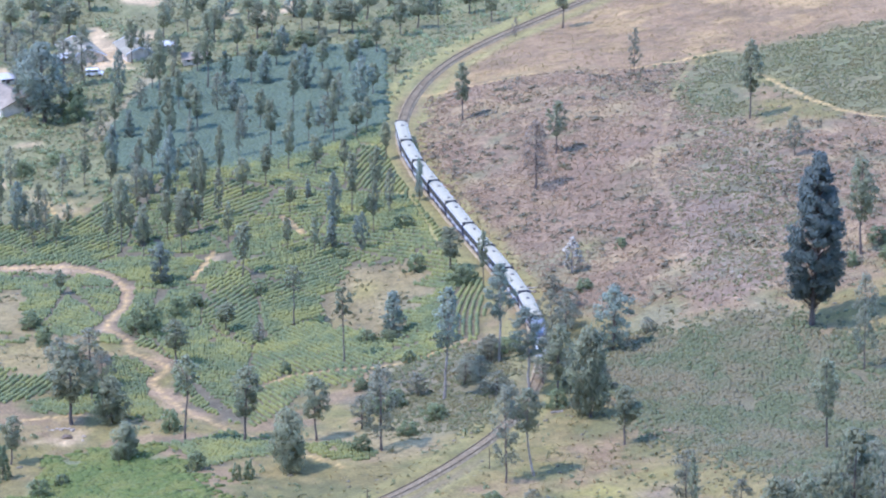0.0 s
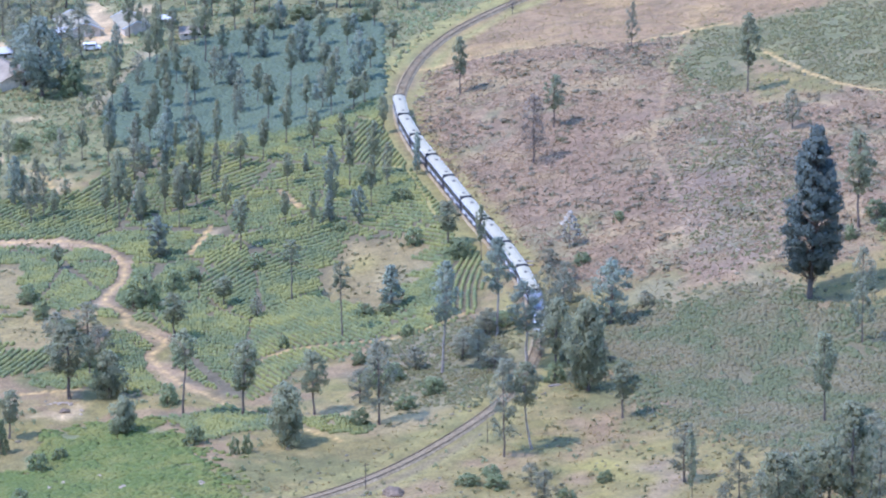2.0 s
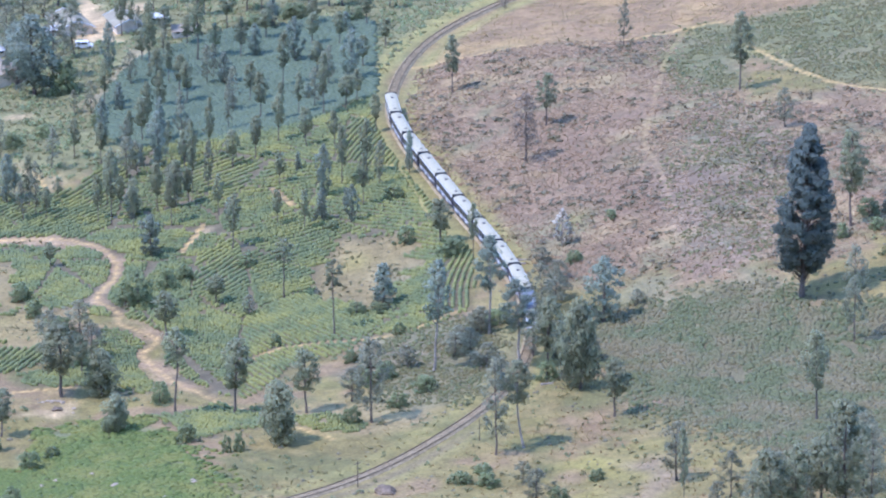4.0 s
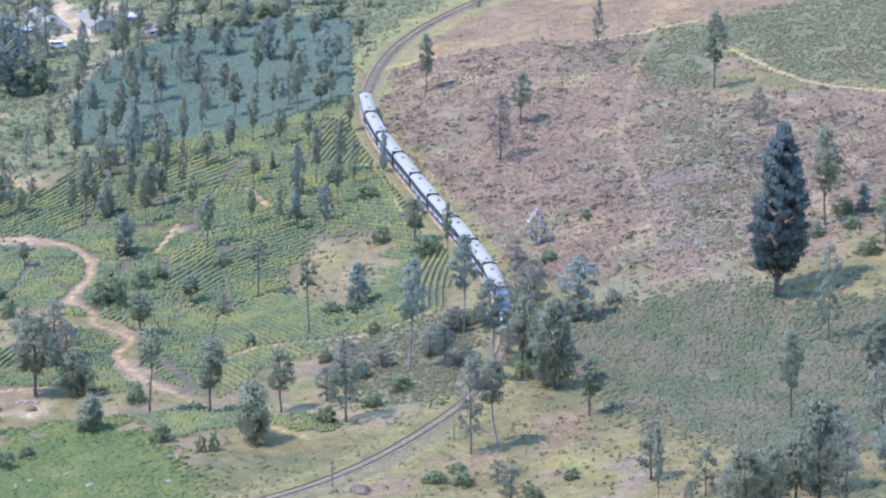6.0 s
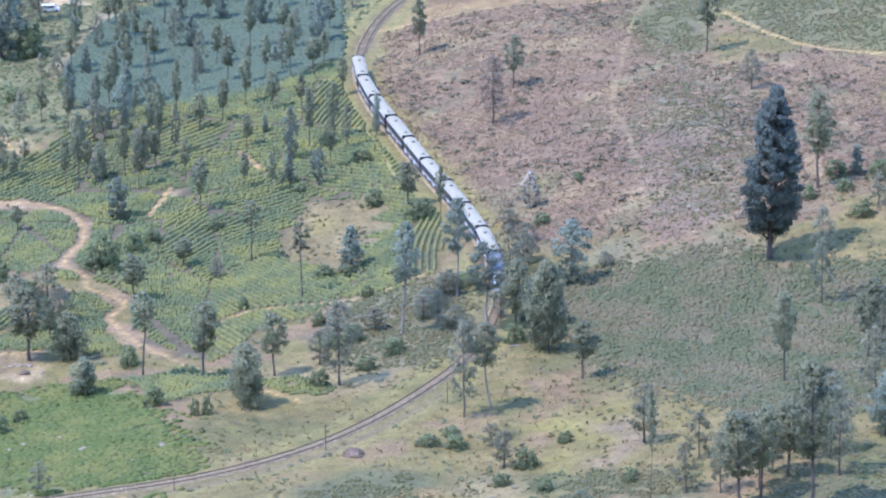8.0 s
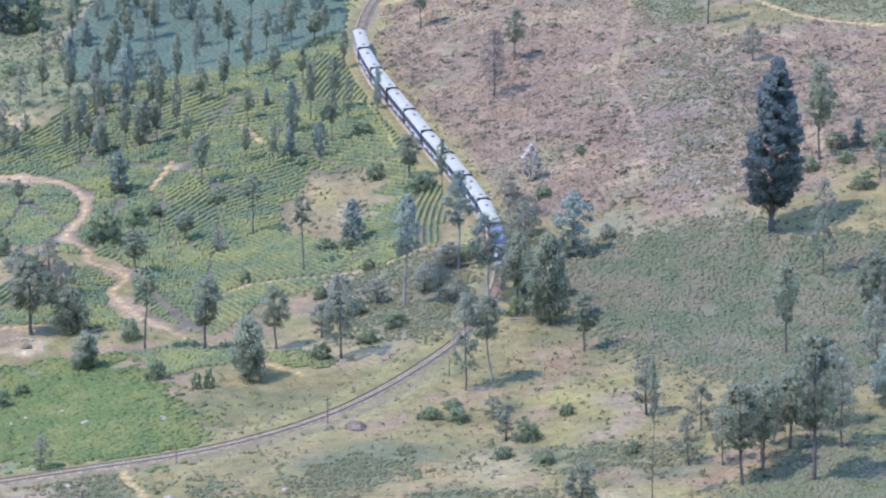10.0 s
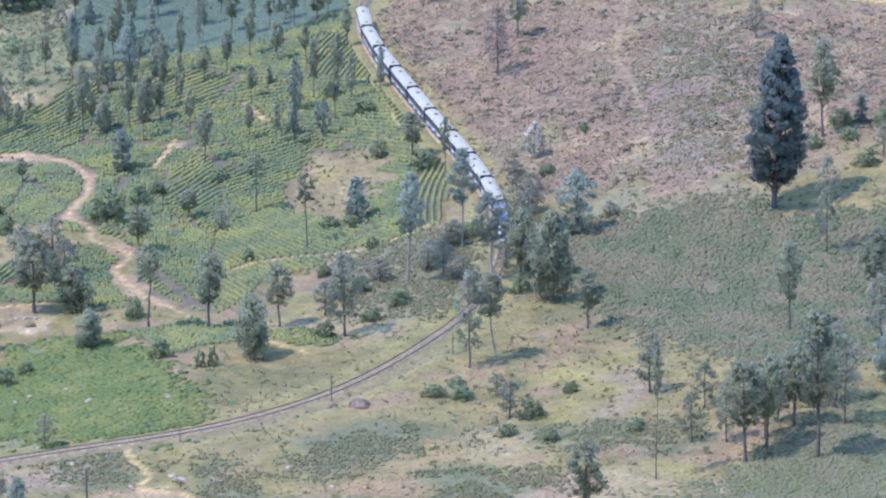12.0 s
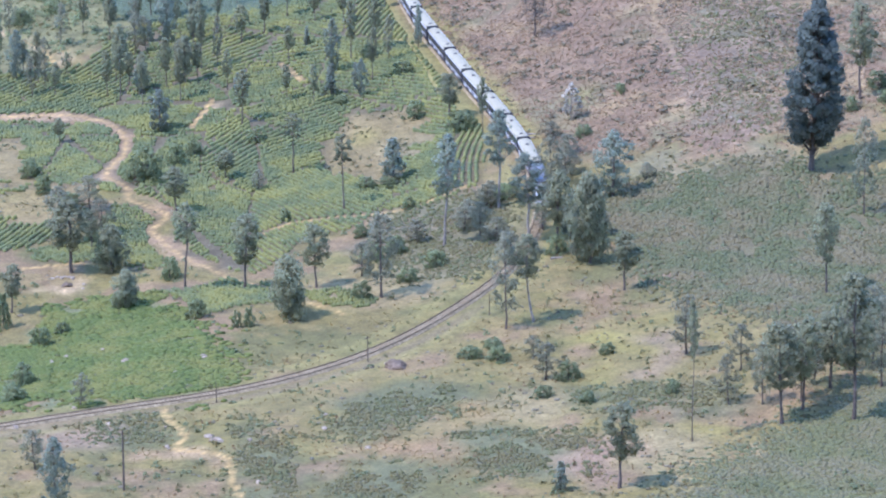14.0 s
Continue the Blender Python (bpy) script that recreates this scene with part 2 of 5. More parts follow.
# ---- land cover ----
ZONES = [
    ('valley', [(-130, 1305), (32, 1277), (16, 1212), (2, 1185), (-7, 1154), (-11, 1130), (-12, 1102), (-36, 1078), (-68, 1091), (-107, 1060)]),
    ('dark_tea', [(-78, 1125), (-75, 1144), (-70, 1171), (-50, 1192), (-31, 1199), (-20, 1204), (-15, 1194), (-14, 1171), (-13, 1147), (-12, 1123), (-19, 1118), (-29, 1106), (-39, 1100), (-52, 1097), (-68, 1098), (-77, 1110)]),
    ('tea', [(-12, 1128), (-12, 1101), (-7, 1071), (-3, 1054), (2, 1031), (8, 1007), (9, 980), (7, 967), (-4, 956), (-9, 959), (-16, 952), (-27, 948), (-36, 923), (-42, 928), (-53, 951), (-55, 969), (-61, 976), (-70, 978), (-72, 986), (-79, 982), (-97, 974), (-105, 1068), (-79, 1071), (-73, 1091), (-62, 1099), (-29, 1104), (-19, 1115)]),
    ('tea', [(-96, 962), (-80, 961), (-76, 948), (-84, 941), (-94, 940)]),
    ('tea', [(-82, 942), (-74, 944), (-60, 945), (-55, 939), (-55, 929), (-64, 931), (-80, 936)]),
    ('tea', [(-66, 971), (-62, 968), (-58, 963), (-59, 956), (-57, 944), (-53, 934), (-59, 933), (-65, 934), (-72, 935), (-78, 937), (-79, 943), (-73, 945), (-69, 950), (-68, 961)]),
    ('bare', [(-28, 1000), (-22, 1016), (-14, 1023), (-5, 1018), (0, 1003), (-5, 985), (-15, 975), (-23, 979)]),
    ('low_tea', [(-75, 902), (-63, 914), (-53, 908), (-46, 882), (-41, 866), (-35, 858), (-43, 847), (-59, 842), (-66, 838), (-73, 844), (-70, 866), (-76, 884)]),
    ('low_tea', [(-89, 885), (-78, 882), (-72, 871), (-72, 855), (-85, 841)]),
    ('tea', [(-55, 912), (-48, 912), (-42, 921), (-33, 916), (-31, 903), (-38, 900), (-47, 895), (-49, 907)]),
    ('tea', [(-26, 907), (-20, 907), (-12, 901), (-14, 894), (-23, 896)]),
    ('tan', [(4, 1181), (19, 1202), (30, 1220), (45, 1251), (69, 1283), (125, 1244), (116, 1153), (88, 1162), (67, 1154), (57, 1148), (42, 1141), (22, 1146), (10, 1146), (-5, 1143), (-3, 1157)]),
    ('brown', [(-6, 1140), (-2, 1144), (10, 1145), (22, 1144), (42, 1140), (57, 1146), (53, 1115), (58, 1088), (77, 1083), (109, 1072), (101, 985), (86, 975), (73, 959), (48, 974), (38, 974), (32, 980), (23, 983), (14, 1020), (6, 1053), (-3, 1084), (-7, 1113)]),
    ('green_scrub', [(56, 1139), (67, 1153), (83, 1162), (104, 1156), (116, 1153), (110, 1080), (98, 1084), (87, 1094), (79, 1111), (74, 1127), (70, 1098), (56, 1089), (53, 1110)]),
    ('grey_scrub', [(51, 1057), (63, 1087), (77, 1070), (79, 1032), (72, 967), (53, 973), (48, 1007)]),
    ('strip', [(14, 1013), (23, 1018), (34, 1019), (37, 1007), (25, 1004), (17, 1001)]),
    ('strip', [(37, 967), (45, 972), (62, 960), (73, 950), (86, 939), (71, 943), (58, 952), (42, 958)]),
    ('low_tea_dark', [(33, 953), (44, 962), (61, 951), (72, 943), (96, 937), (89, 856), (73, 855), (57, 876), (42, 900), (33, 920), (30, 937)]),
    ('bush_slope', [(10, 966), (20, 950), (19, 929), (13, 914), (6, 906), (-9, 911), (-16, 933), (-9, 956), (2, 962)]),
    ('scrub', [(-23, 829), (-16, 838), (-8, 843), (2, 841), (2, 832), (-8, 826), (-9, 814), (-13, 818), (-22, 825)]),
    ('scrub', [(-1, 802), (7, 815), (21, 809), (28, 803), (22, 790), (9, 786), (1, 792)]),
    ('scrub', [(-19, 795), (-10, 803), (-3, 793), (-4, 777), (-20, 781)]),
    ('scrub', [(-38, 833), (-30, 822), (-25, 811), (-25, 800), (-30, 784), (-34, 798), (-35, 814)]),
    ('scrub', [(-67, 835), (-51, 838), (-48, 826), (-51, 820), (-62, 824)]),
    ('scrub', [(22, 837), (39, 830), (53, 824), (50, 818), (31, 825), (22, 829)]),
    ('near_slope', [(32, 771), (41, 785), (50, 796), (59, 805), (67, 813), (77, 819), (90, 830), (83, 755), (29, 757)]),
    ('earth', [(-87, 1189), (-74, 1188), (-77, 1206), (-83, 1223), (-89, 1221)]),
    ('earth', [(-89, 1219), (-84, 1219), (-86, 1235), (-90, 1236)]),
    ('earth', [(-77, 1219), (-71, 1220), (-72, 1234), (-77, 1233)]),
    ('earth', [(-110, 1181), (-105, 1180), (-107, 1197), (-111, 1197)]),
    ('earth', [(-82, 1260), (-74, 1259), (-75, 1270), (-82, 1269)]),
    ('earth', [(-47, 1231), (-43, 1233), (-44, 1244), (-47, 1244)]),
    ('earth', [(-41, 1242), (-37, 1238), (-38, 1262), (-41, 1263)]),
    ('earth', [(-55, 1236), (-51, 1237), (-52, 1249), (-56, 1248)]),
    ('earth', [(-92, 1091), (-89, 1087), (-89, 1082), (-92, 1088)]),
    ('earth', [(-86, 1080), (-83, 1078), (-83, 1070), (-85, 1072)]),
    ('earth', [(-102, 1102), (-99, 1101), (-98, 1094), (-101, 1095)]),
    ('earth', [(-51, 1035), (-49, 1037), (-50, 1029), (-51, 1027)]),
    ('dry_strip', [(-84, 1130), (-78, 1141), (-74, 1167), (-72, 1185), (-68, 1189), (-68, 1171), (-71, 1153), (-75, 1141), (-79, 1125)]),
    ('bank', [(-103, 1038), (-95, 1038), (-81, 1039), (-72, 1030), (-65, 1021), (-65, 1006), (-67, 995), (-67, 987), (-68, 998), (-67, 1008), (-67, 1016), (-70, 1022), (-75, 1028), (-95, 1034), (-102, 1033)]),
    ('bank', [(-63, 980), (-61, 973), (-57, 972), (-53, 968), (-54, 964), (-59, 969), (-63, 974)]),
    ('bank', [(-57, 950), (-54, 951), (-48, 939), (-46, 928), (-50, 934), (-55, 946)]),
    ('bank', [(-73, 989), (-69, 995), (-68, 984), (-71, 985)]),
    ('bare', [(-97, 972), (-88, 977), (-80, 982), (-75, 977), (-78, 962), (-89, 963), (-96, 962)]),
    ('bare', [(-100, 1013), (-88, 1015), (-87, 999), (-83, 990), (-90, 980), (-97, 982)]),
    ('bare', [(-47, 994), (-45, 993), (-45, 983), (-47, 982)]),
    ('earth', [(-99, 1126), (-96, 1127), (-94, 1123), (-99, 1123)]),
    ('earth', [(-78, 920), (-69, 924), (-68, 917), (-73, 916), (-79, 917)]),
    ('earth', [(51, 796), (54, 801), (55, 799), (52, 793)]),
    ('yellow', [(-21, 1004), (-16, 1012), (-10, 1010), (-11, 1002), (-17, 996)]),
    ('yellow', [(-26, 985), (-21, 990), (-19, 985), (-22, 979)]),
    ('strip', [(-11, 989), (-5, 1000), (-1, 999), (-4, 986), (-10, 982)]),
    ('yellow', [(27, 876), (31, 874), (28, 867), (24, 868)]),
    ('yellow', [(31, 845), (34, 843), (33, 839)]),
    ('yellow', [(45, 811), (48, 810), (47, 807), (44, 808)]),
    ('yellow', [(-20, 917), (-13, 920), (-12, 910), (-19, 909)]),
    ('yellow', [(28, 1019), (34, 1018), (33, 1012), (28, 1014)]),
    ('tan', [(3, 832), (9, 834), (12, 829), (9, 823), (4, 824)]),
    ('tan', [(-12, 811), (-6, 812), (1, 809), (-1, 800), (-9, 803)]),
    ('bank', [(-54, 815), (-47, 817), (-41, 812), (-37, 807), (-37, 803), (-45, 810), (-53, 810)]),
    ('tan', [(21, 807), (30, 807), (31, 792), (26, 786), (21, 790)]),
    ('yellow', [(23, 875), (29, 877), (38, 865), (38, 853), (30, 853), (23, 865)]),
    ('yellow', [(23, 850), (28, 851), (29, 842), (25, 841)]),
    ('yellow', [(39, 814), (47, 814), (48, 808), (40, 807)]),
    ('tan', [(27, 902), (35, 904), (36, 891), (29, 878), (26, 889)]),
    ('straw', [(8, 840), (18, 845), (23, 833), (19, 819), (9, 820)]),
    ('straw', [(30, 805), (38, 810), (45, 803), (42, 790), (34, 782), (29, 791)]),
    ('pink', [(21, 808), (28, 808), (29, 791), (26, 783), (20, 787)]),
    ('pink', [(36, 863), (43, 867), (43, 847), (37, 843)]),
    ('pink', [(35, 911), (43, 911), (49, 902), (44, 896), (36, 901)]),
    ('straw', [(-24, 917), (-9, 919), (-2, 904), (-10, 891), (-24, 890)]),
    ('pink', [(-78, 829), (-67, 834), (-58, 831), (-58, 819), (-71, 816)]),
]

PATHS = [
    ('dirt_road', 1.3, [(-112.0, 1034.0), (-93.5, 1036.4), (-86.3, 1037.1), (-78.9, 1035.7), (-71.7, 1027.6), (-68.1, 1020.6), (-66.4, 1012.8), (-66.5, 1004.4), (-68.2, 998.4), (-69.1, 990.1), (-67.6, 985.5), (-64.5, 981.4), (-63.5, 973.6), (-59.3, 970.1), (-55.7, 966.0), (-56.5, 960.1), (-58.0, 955.8), (-55.3, 948.0), (-50.9, 937.8), (-44.4, 927.3), (-41.7, 922.4)]),
    ('footpath', 1.0, [(-41.7, 922.4), (-34.0, 913.9), (-26.0, 900.6), (-18.9, 891.6)]),
    ('footpath', 1.1, [(-6.5, 1143.5), (2.1, 1146.6), (10.1, 1146.6), (16.1, 1146.4), (22.0, 1145.8)]),
    ('footpath', 0.8, [(41.8, 1142.9), (56.6, 1149.2), (62.0, 1151.3), (68.8, 1153.6)]),
    ('footpath', 0.6, [(82.2, 1155.5), (92.5, 1151.8), (97.7, 1149.7), (104.6, 1156.4), (114.6, 1160.9)]),
    ('footpath', 1.0, [(73.2, 1127.1), (78.1, 1113.4), (83.5, 1098.4), (90.2, 1086.3), (98.3, 1081.3), (109.4, 1076.7)]),
    ('footpath', 0.5, [(59.2, 1147.4), (54.2, 1126.0), (49.3, 1085.0), (46.2, 1056.0), (48.5, 1036.4), (50.0, 1016.9)]),
    ('footpath', 0.9, [(-50.1, 841.7), (-48.2, 831.8), (-45.1, 822.7), (-46.1, 816.2), (-39.2, 812.1), (-36.8, 807.4), (-36.0, 799.2), (-33.7, 788.7)]),
    ('footpath', 0.8, [(-49.6, 1036.0), (-51.6, 1026.8), (-53.3, 1019.6)]),
    ('footpath', 0.8, [(-35.0, 1055.9), (-29.7, 1043.2), (-32.9, 1048.0)]),
    ('footpath', 0.9, [(-37.4, 949.7), (-29.8, 958.7), (-20.8, 959.1), (-14.0, 957.7), (-5.0, 958.8), (5.2, 967.2)]),
    ('footpath', 0.8, [(-94.5, 1089.8), (-89.7, 1085.5), (-85.6, 1072.4)]),
    ('footpath', 0.8, [(-81.8, 930.4), (-69.9, 933.1), (-60.9, 930.0), (-57.7, 931.7)]),
]

COVER = {
    "valley": (0.195, 0.185, 0.075), "dark_tea": (0.072, 0.110, 0.070), "tea": (0.135, 0.112, 0.062), "bare": (0.300, 0.224, 0.087),
    "low_tea": (0.170, 0.177, 0.075), "tan": (0.290, 0.186, 0.087), "brown": (0.243, 0.162, 0.089), "green_scrub": (0.155, 0.156, 0.070),
    "grey_scrub": (0.206, 0.192, 0.144), "strip": (0.221, 0.192, 0.098), "low_tea_dark": (0.160, 0.140, 0.070), "bush_slope": (0.175, 0.166, 0.098),
    "scrub": (0.139, 0.146, 0.068), "near_slope": (0.165, 0.166, 0.061), "straw": (0.315, 0.245, 0.110), "pink": (0.290, 0.200, 0.125), "earth": (0.520, 0.375, 0.190), "yellow": (0.340, 0.285, 0.065), "bank": (0.433, 0.291, 0.152), "dry_strip": (0.340, 0.276, 0.156),
}
GRASS = (0.211, 0.168, 0.056)
ROAD, VERGE, CUTTING = (0.550, 0.365, 0.130), (0.290, 0.250, 0.080), (0.225, 0.172, 0.084)
rng = np.random.default_rng(5)
LATTICE = rng.random((128, 128))


def value_noise(x, y, size):
    u, v = np.asarray(x) / size + 500, np.asarray(y) / size + 500
    i, j = np.floor(u).astype(int), np.floor(v).astype(int)
    fu, fv = u - i, v - j
    fu, fv = fu * fu * (3 - 2 * fu), fv * fv * (3 - 2 * fv)
    g = lambda p, q: LATTICE[p % 128, q % 128]
    return (g(i, j) * (1 - fu) + g(i + 1, j) * fu) * (1 - fv) + (g(i, j + 1) * (1 - fu) + g(i + 1, j + 1) * fu) * fv


def fractal(x, y, size):
    return 0.5 * value_noise(x, y, size) + 0.3 * value_noise(x + 71, y - 33, size / 2.1) + 0.2 * value_noise(x - 19, y + 57, size / 4.3)


def inside(poly, x, y):
    hit = np.zeros(np.shape(x), bool)
    for (x0, y0), (x1, y1) in zip(poly, poly[1:] + poly[:1]):
        if y0 != y1:
            hit ^= ((y0 > y) != (y1 > y)) & (x < (x1 - x0) * (y - y0) / (y1 - y0) + x0)
    return hit


def warped(x, y, by=3.0):
    return x + by * 2 * (fractal(x, y, 14) - 0.5) + by * (value_noise(x, y, 3.1) - 0.5), y + by * 3.6 * (fractal(x + 200, y, 14) - 0.5) + by * 1.5 * (value_noise(x - 90, y, 3.1) - 0.5)


PATH_LINES = [(name, width, spline(points, 0.8)) for name, width, points in PATHS]


def spread(low, high, step, out):
    """Even steps between low and high, growing steps outside."""
    grow, v = [], step
    while not grow or grow[-1] < out:
        v *= 1.28
        grow.append((grow[-1] if grow else 0) + v)
    g = np.array(grow)
    return np.concatenate([low - g[::-1], np.arange(low, high + step / 2, step), high + g])


def build_ground():
    xs, ys = spread(-125, 140, 0.9, 2600), spread(745, 1300, 1.1, 2600)
    ys = np.unique(np.concatenate([ys, np.arange(-60, 742, 9.0)]))
    X, Y = np.meshgrid(xs, ys)
    x, y = X.ravel(), Y.ravel()
    d = from_line(RAILS, x, y, True)
    z = height(x, y, d)
    near = (x > -150) & (x < 165) & (y > 720) & (y < 1330)
    colour = np.empty((len(x), 3))
    patch = fractal(x, y, 22)[:, None]
    colour[:] = np.array(GRASS) * (0.75 + 0.5 * patch)
    for tint, shift, size, share in (((0.145, 0.138, 0.048), 0, 19, 0.7), ((0.250, 0.205, 0.052), 150, 10, 0.38), ((0.275, 0.180, 0.092), 410, 14, 0.75), ((0.285, 0.215, 0.078), 730, 9, 0.6)):
        w = ramp(fractal(x + shift, y - shift, size), 0.52, 0.68)[:, None] * share
        colour = colour * (1 - w) + np.array(tint) * w
    wx, wy = warped(x, y)
    wx2, wy2 = warped(x, y, 7.0)
    fine = fractal(x + 40, y + 300, 7)[:, None]
    for name, poly in ZONES:
        soft = name in ("bare", "brown", "tan", "green_scrub", "grey_scrub", "scrub", "strip", "bush_slope", "valley", "low_tea_dark", "near_slope", "yellow", "straw", "pink")
        w = inside(poly, *((wx2, wy2) if soft else (wx, wy))).astype(float).reshape(X.shape)
        for axis in (0, 1) * (4 if soft else 1):
            w = (np.roll(w, 1, axis) + w + np.roll(w, -1, axis)) / 3
        w = w.ravel()[:, None] * (0.25 if name == "grey_scrub" else 0.8 if name == "scrub" else 0.6 if name == "bush_slope" else 0.8 if name == "bare" else 0.5 if name == "yellow" else 0.7 if name in ("straw", "pink", "bank", "dry_strip", "green_scrub") else 0.92)
        base = np.array(COVER[name]) * (0.72 + 0.56 * fine)
        if name == "tan":
            # browner tangles and paler mown stretches
            for tint, shift, size in (((0.235, 0.156, 0.078), 51, 9), ((0.400, 0.265, 0.104), 262, 14)):
                k = ramp(fractal(x + shift, y + shift, size), 0.50, 0.66)[:, None] * 0.7
                base = base * (1 - k) + np.array(tint) * (0.75 + 0.5 * fine) * k
        if name == "brown":
            # greyer and paler growth in patches over the cleared hill
            for tint, shift, size in (((0.185, 0.175, 0.080), 77, 15), ((0.330, 0.234, 0.109), 205, 12), ((0.225, 0.146, 0.086), 333, 26)):
                k = ramp(fractal(x + shift, y + shift, size), 0.48, 0.64)[:, None] * 0.75
                base = base * (1 - k) + np.array(tint) * (0.75 + 0.5 * fine) * k
        colour = colour * (1 - w) + base * w
    # straw verges beside the line, raw earth on the cut side
    verge = np.exp(-((d + 5.5) / 2.6) ** 2) * ramp(y, 985, 1010) + 0.8 * np.exp(-((d - 4.5) / 2.2) ** 2) + 0.5 * np.exp(-((d + 4.5) / 2.0) ** 2)
    verge = np.clip(verge * (0.6 + 0.8 * fine[:, 0]), 0, 0.95)[:, None]
    colour = colour * (1 - verge) + np.array(VERGE) * verge
    cut = (np.exp(-((d - 3.6) / 1.5) ** 2) * ramp(-y, -905, -880) * 0.9)[:, None]
    colour = colour * (1 - cut) + np.array(CUTTING) * cut
    for name, width, line in PATH_LINES:
        p = np.full(len(x), 99.0)
        p[near] = from_line(line, x[near], y[near])
        edge = (0.05 if name == "dirt_road" else 0.26) + width * (0.15 + 0.25 * (fine[:, 0] - 0.5))
        w = (1 - ramp(p, edge, edge + (0.7 if name == "dirt_road" else 0.5)))[:, None] * (0.9 if width > 0.7 else 0.22)
        if name == "dirt_road":
            shoulder = (1 - ramp(p, edge + 0.2, edge + 1.7))[:, None] * 0.5
            colour = colour * (1 - shoulder) + np.array((0.30, 0.19, 0.095)) * shoulder
        colour = colour * (1 - w) + np.array(ROAD) * w
    n, k = len(xs), len(ys)
    i = np.arange(n * k).reshape(k, n)
    quads = np.stack([i[:-1, :-1], i[:-1, 1:], i[1:, 1:], i[1:, :-1]], -1).reshape(-1, 4)
    me = quick_mesh("ground", np.column_stack([x, y, z]), quads, GROUND, True)
    col = me.attributes.new("cover", "FLOAT_COLOR", "POINT")
    col.data.foreach_set("color", np.column_stack([colour, np.ones(len(x))]).astype(np.float32).ravel())
    return tagged(new("ground", me), "hilly ground of dry grass, scrub and bare earth", "ground", "", "structure")


def quick_mesh(name, verts, faces, material, smooth=False, normals=None):
    """A mesh from arrays, all faces with the same number of corners."""
    verts, faces = np.asarray(verts, np.float32), np.asarray(faces, np.int32)
    me = bpy.data.meshes.new(name)
    n, c = faces.shape
    me.vertices.add(len(verts))
    me.vertices.foreach_set("co", verts.ravel())
    me.loops.add(n * c)
    me.loops.foreach_set("vertex_index", faces.ravel())
    me.polygons.add(n)
    me.polygons.foreach_set("loop_start", np.arange(0, n * c, c, dtype=np.int32))
    me.polygons.foreach_set("use_smooth", np.full(n, smooth))
    me.update(calc_edges=True)
    me.validate()
    me.materials.append(material)
    if normals is not None:
        me.normals_split_custom_set_from_vertices(normals)
    return me


def part(name, bm, material, parent, label="", at=None):
    """One bmesh as one mesh object under its thing."""
    me = bpy.data.meshes.new(name)
    bm.to_mesh(me)
    bm.free()
    me.materials.append(material)
    return child(name, me, parent, label, at)


def child(name, me, parent, label="", at=None):
    ob = new(name, me)
    ob.parent = parent
    if at is not None:
        ob.matrix_local = at
    if label:
        ob["label"] = label
    return ob


def ground_z(x, y):
    return float(height(np.array([x]), np.array([y]))[0])


build_ground()

# ---- bushes of tea in rows, scrub, bracken and grass ----
def dome(sides, rings, flat=0.75):
    """A rounded bush of unit radius and height, open below."""
    v, f = [], []
    for r in range(rings):
        h = (r / rings) ** 0.8
        rad = (1.0, 0.96, 0.72, 0.5)[r] if rings <= 4 else 1 - h
        for s in range(sides):
            a = 2 * math.pi * (s + 0.5 * (r % 2)) / sides
            v.append((rad * math.cos(a), rad * math.sin(a), h))
    v.append((0, 0, 1.0))
    top = len(v) - 1
    for r in range(rings - 1):
        for s in range(sides):
            a, b, c, d = r * sides + s, r * sides + (s + 1) % sides, (r + 1) * sides + (s + 1) % sides, (r + 1) * sides + s
            f += [(a, b, c), (a, c, d)]
    for s in range(sides):
        f.append(((rings - 1) * sides + s, (rings - 1) * sides + (s + 1) % sides, top))
    v = np.array(v)
    return v, np.array(f), v * (0.95, 0.95, 0.6) + np.array((0, 0, 0.15))


def strew(name, template, x, y, radius, tall, material, label, category, jitter=0.18, turn=None, sink=0.12, lift=None):
    """Many small growths as one mesh: copies of a template, each turned, sized and made uneven."""
    v, f, *turned = template
    n = len(x)
    if n == 0:
        return None
    a = rng.random(n) * 2 * math.pi if turn is None else turn
    z = height(x, y) - sink if lift is None else lift
    p = v[None] + (rng.random((n, *v.shape)) - 0.5) * 2 * jitter
    r = np.broadcast_to(np.asarray(radius, float), (n,)) if np.ndim(radius) < 2 else None
    px, py = (p[:, :, 0] * r[:, None], p[:, :, 1] * r[:, None]) if r is not None else (p[:, :, 0] * radius[0][:, None], p[:, :, 1] * radius[1][:, None])
    c, s = np.cos(a)[:, None], np.sin(a)[:, None]
    out = np.stack([x[:, None] + px * c - py * s, y[:, None] + px * s + py * c, z[:, None] + p[:, :, 2] * np.broadcast_to(tall, (n,))[:, None]], -1)
    faces = (f[None] + (np.arange(n) * len(v))[:, None, None]).reshape(-1, f.shape[1])
    normals = None
    if turned:
        q = turned[0][None] + rng.normal(0, 0.12, (n, *v.shape))
        q = np.stack([q[:, :, 0] * c - q[:, :, 1] * s, q[:, :, 0] * s + q[:, :, 1] * c, q[:, :, 2]], -1).reshape(-1, 3)
        normals = q / np.linalg.norm(q, axis=1)[:, None]
    return tagged(new(name, quick_mesh(name, out.reshape(-1, 3), faces, material, bool(turned) or len(f) > 20, normals)), label, category, "", "stuff")


def clear_of_ways(x, y, road=1.0, rail=4.2):
    keep = np.abs(from_line(RAILS, x, y)) > rail
    for name, width, line in PATH_LINES:
        keep &= from_line(line, x, y) > width * 0.5 + (road if name == "dirt_road" else 0.5)
    return keep


